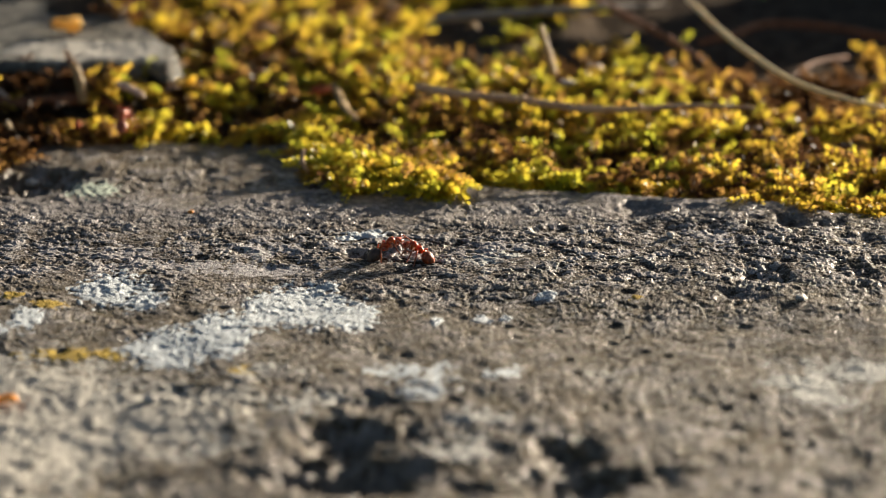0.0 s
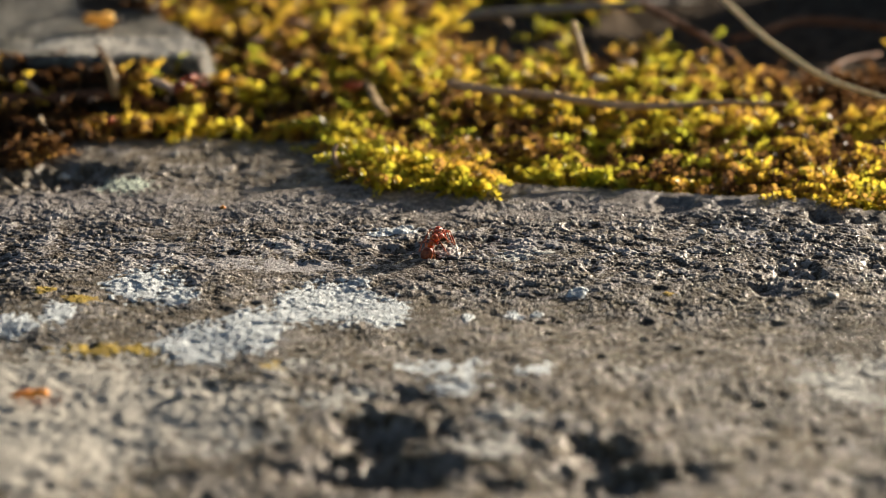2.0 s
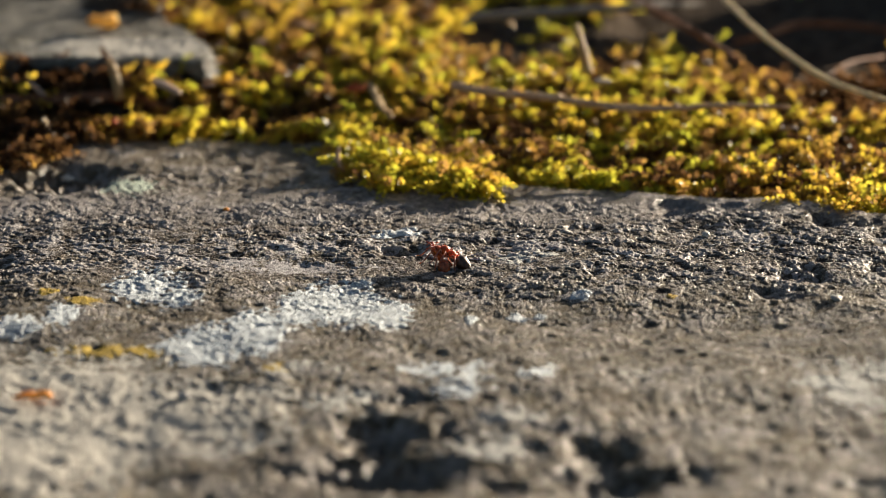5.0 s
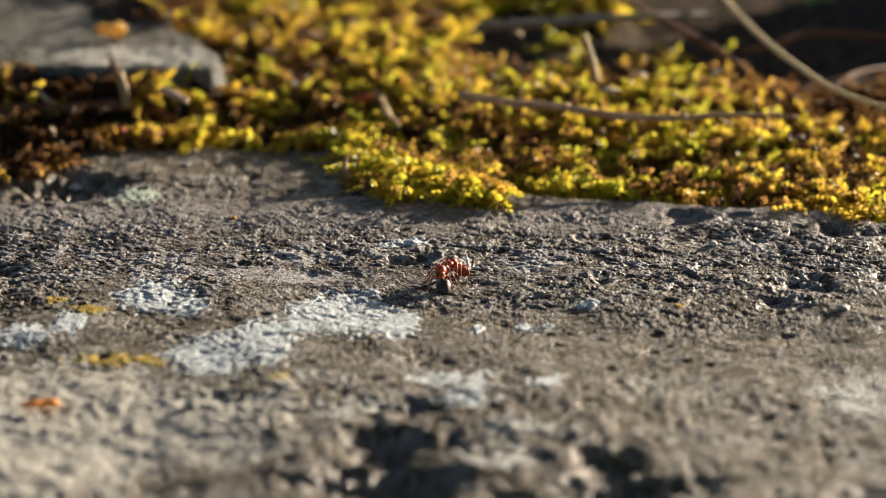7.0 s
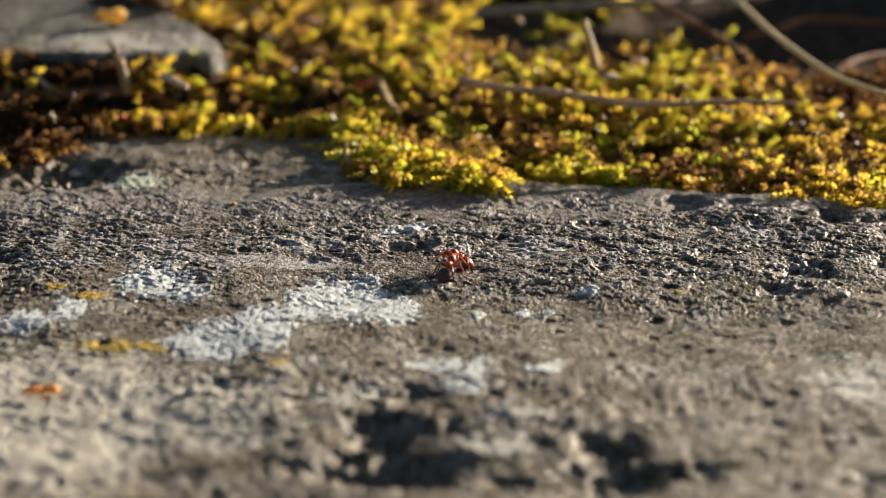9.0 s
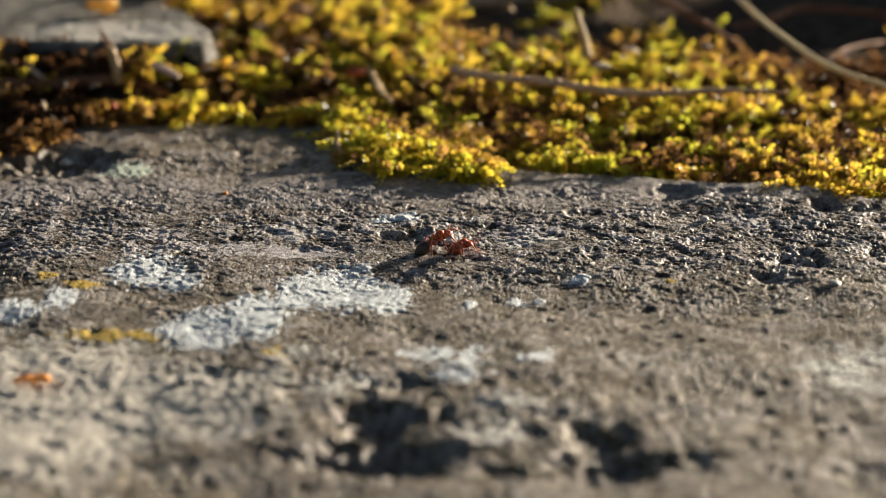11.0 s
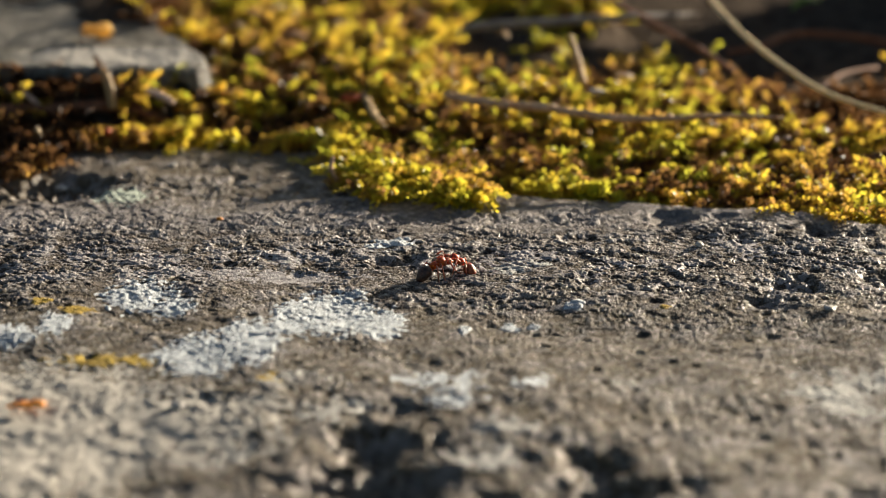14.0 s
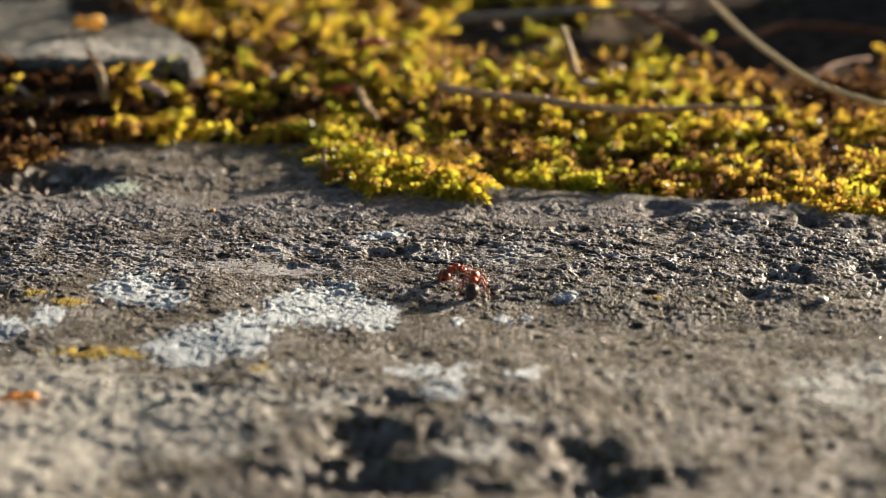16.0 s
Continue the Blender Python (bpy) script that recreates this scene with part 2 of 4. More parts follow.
HOLLOWS = [  # x, y, half width, half depth along y, depth
    (-3.4, -50.6, 3.2, 1.8, 0.75), (-5.6, -60.5, 3.8, 5.0, 2.2), (-5.0, -70.0, 6.0, 4.0, 2.2), (1.4, -60.5, 1.3, 2.4, 0.8), (-12.0, -70.5, 3.0, 2.4, 0.8), (15.6, -65.5, 3.0, 3.4, 1.7),
    (15.6, -72.5, 5.0, 3.0, 1.7), (7.0, -73.5, 3.0, 1.6, 0.8), (8.4, -63.5, 2.0, 1.4, 0.5), (23.5, -70.5, 3.2, 1.8, 0.6), (-47.0, 30.0, 6.0, 5.0, 2.5), (-42.5, 33.5, 4.5, 3.2, 1.1), (-54.0, 26.0, 4.0, 3.0, 0.6),
    (28.2, 16.8, 3.0, 3.0, 0.80), (34.4, 15.0, 1.8, 2.1, 0.40), (16.8, 7.4, 1.6, 2.4, 0.50), (40.0, -10.0, 3.0, 3.0, 0.85), (37.2, -16.8, 2.6, 2.2, 0.60), (45.5, 9.0, 2.2, 2.6, 0.85), (49.4, 9.0, 1.9, 2.2, 0.75), (50.0, -9.0, 2.6, 2.6, 0.65), (52.5, 2.0, 2.4, 2.6, 0.60), (18.0, -8.4, 1.4, 1.6, 0.40), (36.0, 5.6, 1.6, 2.0, 0.35),
    (-4.2, -0.8, 2.4, 1.8, 0.90), (7.2, 2.2, 1.8, 1.5, 0.35), (-25.2, -72.8, 2.8, 2.3, 0.5), (-50.5, -4.2, 3.4, 3.0, 0.9), (-21.6, -48.0, 2.6, 1.7, 0.30), (38.8, -72.8, 2.6, 2.0, 0.50), (-15.5, 36.5, 2.4, 3.0, 0.45),
]


def rock_forms(x, y):
    h = 1.5 * perlin(x / 42, y / 42, 11) + 0.5 * perlin(x / 15, y / 15, 12) + 0.22 * perlin(x / 6, y / 6, 13)
    near = step(-34, -54, y)
    h = h + near * (0.30 * perlin(x / 5.5, y / 5.5, 16) + 0.17 * perlin(x / 2.2, y / 2.2, 17) + 0.22 * perlin(x / 1.1, y / 1.1, 29)) * (0.45 + 0.55 * step(30, 10, x))
    wx = x + 1.8 * perlin(x / 5, y / 5, 14) + 1.2 * perlin(x / 2, y / 2, 18)
    wy = y + 2.0 * perlin(x / 5, y / 5, 15) + 1.2 * perlin(x / 2, y / 2, 19)
    ragged = np.clip(0.9 + 0.6 * perlin(x / 2.4, y / 2.4, 35) + 0.5 * perlin(x / 1.1, y / 1.1, 36), 0.4, 1.4)
    for cx, cy, rx, ry, d in HOLLOWS:
        r2 = ((wx - cx) / rx) ** 2 + ((wy - cy) / ry) ** 2
        h = h - d * np.exp(-r2 * r2) * ragged
    return h


LEVEL = float(rock_forms(np.array([1.0]), np.array([-5.0]))[0])
PITS = [(RNG.uniform(-58, 58), RNG.uniform(-80, 48), RNG.uniform(0.3, 1.0) ** 1.5, RNG.uniform(0.10, 0.30)) for _ in range(520)]


def rock_height(x, y, fine=True):
    h = rock_forms(x, y) - LEVEL
    if fine:
        worn = np.exp(-((y + 7) / 4.0) ** 2) * np.exp(-((x + 10) / 15) ** 2)
        coarse = np.clip(0.42 + 0.50 * step(-28, -6, y) + 0.9 * perlin(x / 9, y / 9, 20) + 0.5 * perlin(x / 3.3, y / 3.3, 27) - 0.62 * worn - 0.4 * step(-9, -4, y - rock_edge(x)) - 0.25 * step(6, 22, y), 0.14, 1.5)
        wx, wy = x + 0.25 * perlin(x / 0.7, y / 0.7, 25), y + 0.25 * perlin(x / 0.7, y / 0.7, 26)
        patch = np.clip(0.5 + 1.8 * perlin(x / 3.1, y / 3.1, 21), 0.0, 1.5)
        flake = terrace(perlin(x / 2.6, y / 2.2, 28) * 4.0) * 0.13
        scale = terrace(perlin(x / 0.80 + 0.4 * perlin(x / 0.4, y / 0.4, 38), y / 0.66, 39) * 2.6) * 0.078
        h = h + coarse * (0.03 * patch * grains(wx / 0.85, wy / 0.85, 3)[0] + 0.045 * grains(wx / 0.40, wy / 0.40, 9)[0] + 0.55 * flake + 1.15 * scale
                          + 0.06 * perlin(x / 1.3, y / 1.3, 22) + 0.06 * perlin(x / 0.6, y / 0.6, 23) + 0.07 * perlin(x / 0.28, y / 0.33, 24)) - 0.10
        h = h + (1 - 0.7 * worn) * (0.10 * step(-4, -14, y) + 0.02 * step(-34, -50, y)) * np.clip(0.55 + 1.5 * perlin(x / 5, y / 5, 37), 0, 1.2) * grains(wx / 0.8, wy / 0.8, 5)[0]
        for cx, cy, r, d in PITS:
            near = (np.abs(x - cx) < 2.2 * r) & (np.abs(y - cy) < 2.2 * r)
            if near.any():
                r2 = ((x[near] - cx) ** 2 + (y[near] - cy) ** 2) / (r * r)
                h[near] -= d * np.exp(-r2 * r2)
    beyond = y - rock_edge(x)
    return h + 0.08 * np.exp(-((beyond + 1) / 4.0) ** 2) * step(4, 14, x) - 16 * step(0, 5, beyond) - 2.0 * step(-1.5, 1.0, beyond)


def ground_height(x, y):
    here = step(190, 110, np.hypot(x, y - 30))
    back = y - moss_front(x)
    h = 1.2 * perlin(x / 13, y / 13, 31) + 0.8 * perlin(x / 5, y / 5, 32) + 0.4 * perlin(x / 1.6, y / 1.6, 33)
    h = h + 0.085 * np.clip(y - 24, 0, 100) * step(0, 16, back)
    h = h - 4.2 * step(23, 30, x) * step(79, 88, y) + 4.6 * step(-33, -41, x) * step(57.5, 63, y) * step(82, 72, y) + 4.6 * step(-34, -40, x) * step(74, 84, y)
    far = np.hypot(x, y + 60)
    h = h * here - 2.8 - 22 * step(2, -6, back) * step(330, 260, far) - 8 * step(150, 200, np.hypot(x, y - 30)) * step(330, 420, far)
    return h + 30 * step(900, 4000, far) * perlin(x / 2500, y / 2500, 34)


def slab_height(x, y):
    front, side = y - 63.8 - 0.7 * perlin(x / 5, y / 5, 41), (-29.8 - x) * 0.919 - (y - 69) * 0.394 + 1.2 * perlin(x / 5, y / 5, 42)
    d = np.where((front < 5) & (side < 5), 5 - np.hypot(5 - front, 5 - side), np.minimum(front, side))
    h = 7.0 + 0.6 * perlin(x / 18, y / 18, 43) + 0.25 * perlin(x / 4, y / 4, 44) + 0.18 * perlin(x / 1.1, y / 1.1, 45) + 0.03 * (y - 64)
    return np.maximum(h - 18 * step(0.6, -1.2, d), 4.2), d


# Form of the unseen block added at the far right to cast shade.
def shade_block_height(x, y):
    d = 1 - np.hypot((x - 103) / 30, (y - 153) / 24) + 0.16 * perlin(x / 12, y / 12, 46)
    return -8 + 32 * step(0.0, 0.5, d) + 1.2 * perlin(x / 7, y / 7, 47) + 0.3 * perlin(x / 1.5, y / 1.5, 48)


# ---- mesh helpers ----
def part(name, data, material, parent=None, label=""):
    """Link a mesh as one object, under a thing or part if given."""
    ob = new(name, data)
    data.materials.append(material)
    if parent is not None:
        ob.parent = parent
    return tagged(ob, label)


def raw_mesh(name, verts, faces, smooth=True):
    me = bpy.data.meshes.new(name)
    verts, faces = np.asarray(verts, dtype=np.float32), np.asarray(faces, dtype=np.int32)
    n = faces.shape[1]
    me.vertices.add(len(verts)), me.loops.add(faces.size), me.polygons.add(len(faces))
    me.vertices.foreach_set("co", verts.ravel())
    me.loops.foreach_set("vertex_index", faces.ravel())
    me.polygons.foreach_set("loop_start", np.arange(0, faces.size, n, dtype=np.int32))
    me.polygons.foreach_set("use_smooth", np.full(len(faces), smooth))
    me.update(calc_edges=True)
    me.validate()
    return me


def grid_faces(nx, ny, keep=None):
    i = np.arange(nx * ny).reshape(ny, nx)
    q = np.stack([i[:-1, :-1], i[:-1, 1:], i[1:, 1:], i[1:, :-1]], -1)
    return (q[keep] if keep is not None else q.reshape(-1, 4)).reshape(-1, 4)


def field_mesh(name, xs, ys, height, bottom=None):
    """A height field over a grid of lines; with a bottom, closed all round."""
    x, y = np.meshgrid(xs, ys)
    z = height(x.ravel().copy(), y.ravel().copy()).reshape(x.shape)
    if bottom is not None:
        z[0, :] = z[-1, :] = bottom
        z[:, 0] = z[:, -1] = bottom
    return raw_mesh(name, np.stack([x, y, z], -1).reshape(-1, 3) * MM, grid_faces(len(xs), len(ys)))


def lines(*spans):
    """Grid lines: (from, to, spacing) one after the other."""
    out = [np.linspace(a, b, max(2, int(round(abs(b - a) / s)) + 1))[:-1] for a, b, s in spans]
    return np.concatenate(out + [np.array([spans[-1][1]])])


class Shape:
    """Vertices and faces of one part, in millimetres."""

    def __init__(self):
        self.v, self.f = [], []

    def tube(self, points, radii, seg=8, squash=1.0, closed=True):
        pts = [Vector(p) for p in points]
        base = len(self.v)
        side = None
        for i, p in enumerate(pts):
            d = (pts[min(i + 1, len(pts) - 1)] - pts[max(i - 1, 0)]).normalized()
            if side is None:
                side = d.cross(Vector((0, 0, 1)))
                side = side if side.length > 0.05 else d.cross(Vector((0, 1, 0)))
            side = (side - d * side.dot(d)).normalized()
            up = side.cross(d)
            for j in range(seg):
                a = 2 * math.pi * j / seg
                self.v.append(p + (side * math.cos(a) + up * math.sin(a) * squash) * radii[i])
        n = len(pts)
        for i in range(n - 1):
            for j in range(seg):
                a, b = base + i * seg + j, base + i * seg + (j + 1) % seg
                self.f.append((a, b, b + seg, a + seg))
        if closed:
            for row, flip in ((0, True), (n - 1, False)):
                c = len(self.v)
                self.v.append(pts[row])
                for j in range(seg):
                    a, b = base + row * seg + j, base + row * seg + (j + 1) % seg
                    self.f.append((b, a, c) if flip else (a, b, c))
        return self

    def egg(self, c, rx, ry, rz, seg=16, rings=10, taper=0.0, tilt=0.0):
        """An egg along x, slimmer at its front by taper, tipped by tilt degrees."""
        turn = Matrix.Rotation(radians(tilt), 3, "Y")
        rows = []
        for i in range(rings + 1):
            a = math.pi * i / rings
            x, r = -math.cos(a), math.sin(a)
            r *= 1 - taper * x
            rows.append((x * rx, r))
        base = len(self.v)
        for x, r in rows:
            for j in range(seg):
                b = 2 * math.pi * j / seg
                self.v.append(Vector(c) + turn @ Vector((x, r * ry * math.cos(b), r * rz * math.sin(b))))
        for i in range(rings):
            for j in range(seg):
                a, b = base + i * seg + j, base + i * seg + (j + 1) % seg
                self.f.append((a, a + seg, b + seg, b))
        return self

    def rough(self, amount, size, seed=0):
        for i, v in enumerate(self.v):
            self.v[i] = v + noise.noise_vector(v / size + Vector((seed * 7.3, 0, 0))) * amount
        return self

    def mesh(self, name):
        me = bpy.data.meshes.new(name)
        me.from_pydata([tuple(v * MM) for v in self.v], [], self.f)
        me.validate()
        for p in me.polygons:
            p.use_smooth = True
        return me


def curve_points(points, n):
    """A smooth line through the points."""
    p = [Vector(q) for q in points]
    p = [p[0] * 2 - p[1]] + p + [p[-1] * 2 - p[-2]]
    out = []
    for i in range(n):
        s = i / (n - 1) * (len(p) - 3)
        j = min(int(s), len(p) - 4)
        t = s - j
        a, b, c, d = p[j:j + 4]
        out.append(0.5 * (2 * b + (c - a) * t + (2 * a - 5 * b + 4 * c - d) * t * t + (3 * b - a - 3 * c + d) * t ** 3))
    return out


# ---- ground, rock and slab ----
far = [-300000, -60000, -12000, -3000, -1000, -500]
gx = np.concatenate([far, lines((-260, -70, 10), (-70, 70, 0.8), (70, 260, 10)), [-v for v in far[::-1]]])
gy = np.concatenate([far, lines((-460, 0, 20), (0, 130, 0.8), (130, 320, 10)), [-v for v in far[::-1]]])
ground = part("ground", field_mesh("ground", gx, gy, ground_height), M_SOIL)
tagged(ground, "dark crumbly humus under the moss", "ground", kind="structure")

rx = lines((-190, -58, 4), (-58, 58, 0.092), (58, 190, 4))
ry = lines((-320, -86, 4), (-86, -40, 0.42), (-40, -26, 0.27), (-26, 18, 0.185), (18, 34, 0.26), (34, 60, 0.42))
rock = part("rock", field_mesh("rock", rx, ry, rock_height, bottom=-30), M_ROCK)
bx, by = (q.ravel() for q in np.meshgrid(rx, ry))
wx, wy = bx + 0.25 * perlin(bx / 0.7, by / 0.7, 25), by + 0.25 * perlin(bx / 0.7, by / 0.7, 26)
mineral = 0.45 * grains(wx / 0.8, wy / 0.8, 5)[1] + 0.3 * grains(wx / 0.40, wy / 0.40, 9)[1] + 0.25 * grains(wx / 0.85, wy / 0.85, 3)[1]
rock.data.attributes.new("mineral", "FLOAT", "POINT").data.foreach_set("value", mineral.astype(np.float32))
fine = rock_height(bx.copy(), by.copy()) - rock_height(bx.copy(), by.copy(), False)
# Height over the coarse form; the colour lightens high spots by it.
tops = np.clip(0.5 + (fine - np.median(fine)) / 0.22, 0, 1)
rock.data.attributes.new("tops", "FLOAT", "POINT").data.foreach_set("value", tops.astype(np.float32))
tagged(rock, "rough weathered grey-brown gritstone block with pitted sunlit top", "rock", kind="structure")

sx = lines((-150, -66, 4), (-66, -22, 0.35))
sy = lines((60, 114, 0.35), (114, 170, 4))
u, v = np.meshgrid(sx, sy)
w, d = (q.reshape(u.shape) for q in slab_height(u.ravel(), v.ravel()))
inside = d[:-1, :-1] > 0.0
top = grid_faces(len(sx), len(sy), inside)
under = top[:, ::-1] + u.size
slab_v = np.concatenate([np.stack([u, v, w], -1).reshape(-1, 3), np.stack([u, v, np.full(u.shape, 4.15)], -1).reshape(-1, 3)])
slab = part("rock", raw_mesh("slab", slab_v * MM, np.concatenate([top, under])), M_SLAB)
tagged(slab, "flat grey rock slab behind the moss with shaded front edge", "rock")
# Out of view: added only so its shadow falls on the hollow.
shade_block = part("rock", field_mesh("shade_block", lines((70, 136, 0.9)), lines((126, 180, 0.9)), shade_block_height, bottom=-12), M_SLAB)
tagged(shade_block, "unseen grey block added to shade the hollow", "rock")


# ---- lichen crusts ----
def islands(keep):
    """Number the islands of a mask."""
    mark = np.full(keep.shape, -1)
    count = 0
    for i, j in zip(*np.nonzero(keep)):
        if mark[i, j] >= 0:
            continue
        todo = [(i, j)]
        mark[i, j] = count
        while todo:
            a, b = todo.pop()
            for c, d in ((a + 1, b), (a - 1, b), (a, b + 1), (a, b - 1)):
                if 0 <= c < keep.shape[0] and 0 <= d < keep.shape[1] and keep[c, d] and mark[c, d] < 0:
                    mark[c, d] = count
                    todo.append((c, d))
        count += 1
    return mark


def used_only(name, verts, faces):
    used, index = np.unique(faces, return_inverse=True)
    return raw_mesh(name, verts[used], index.reshape(faces.shape))


def lichen(lobes_at, thick, gap, material, label, seed, base=rock_height, knob=0.36, film=False, limit=None):
    """A crust that lies on the rock, grown together from round lobes (x, y, half widths): ragged outline, gaps, granules; its rim dips into the stone."""
    y = lobes_at[0][1]
    s = 0.16 if y > -40 else 0.26
    xs = lines((min(a - 1.35 * w for a, b, w, h in lobes_at), max(a + 1.35 * w for a, b, w, h in lobes_at), s))
    ys = lines((min(b - 1.35 * h for a, b, w, h in lobes_at), max(b + 1.35 * h for a, b, w, h in lobes_at), s))
    px, py = np.meshgrid(xs, ys)
    r = np.min([np.sqrt(((px - a) / w) ** 2 + ((py - b) / h) ** 2) for a, b, w, h in lobes_at], 0)
    m = 0.9 - r + 0.30 * perlin(px / 4.5, py / 4.5, seed) + 0.40 * perlin(px / 1.8, py / 1.8, seed + 1) + 0.62 * perlin(px / 0.8, py / 0.8, seed + 2) + 0.30 * perlin(px / 0.45, py / 0.5, seed + 4) - gap
    if film:
        m = 0.55 - 0.75 * r ** 1.5 + 0.55 * perlin(px / 4.5, py / 4.5, seed) + 0.5 * perlin(px / 1.6, py / 1.6, seed + 1) + 0.75 * perlin(px / 0.75, py / 0.75, seed + 2) + 0.4 * perlin(px / 0.38, py / 0.38, seed + 4) - gap
    if limit is not None:
        m = np.where(limit(px, py) > 0.35, m, -1.0)
    lobes = 2.2 * grains(px.ravel() / knob, py.ravel() / knob, seed + 3)[0].reshape(px.shape) - 0.6
    z = base(px.ravel().copy(), py.ravel().copy()).reshape(px.shape)
    z = z + np.clip(m, -0.3, 0.22) / 0.22 * 0.22 * thick + np.where(m > 0, lobes * 0.17 * thick * np.clip(m * 5, 0, 1), 0)
    keep = (m[:-1, :-1] > -0.2) & (m[1:, 1:] > -0.2) & (m[1:, :-1] > -0.2) & (m[:-1, 1:] > -0.2)
    corners = np.stack([px, py, z], -1).reshape(-1, 3) * MM
    patches = islands(keep)
    sizes = np.bincount(patches[keep]) if keep.any() else np.zeros(1, int)
    order = [q for q in np.argsort(-sizes)[1:7] if sizes[q] * s * s > 1.0]
    body = np.isin(patches, order, invert=True) & keep
    grown = [q[:2] for q in lobes_at]
    if len(grown) == 1:
        a, b, w, h = lobes_at[0]
        grown = [(a + w * u, b + h * v) for u, v in ((-0.5, -0.4), (0.5, -0.4), (-0.5, 0.4), (0.5, 0.4))] if w * h > 12 else grown
    near = np.argmin([np.hypot(px - a + 0.8 * perlin(px / 1.5, py / 1.5, seed), py - b) for a, b in grown], 0)[:-1, :-1]
    ob = None
    for q in range(len(grown)):
        own = body & (near == q)
        if own.any():
            piece = part("lichen" if ob is None else "thallus", used_only("lichen", corners, grid_faces(len(xs), len(ys), own)), material, ob)
            ob = ob or tagged(piece, label, "lichen", "lichens on the rock")
    for q in order:
        part("patch", used_only("patch", corners, grid_faces(len(xs), len(ys), (patches == q) & keep)), material, ob)
    return ob


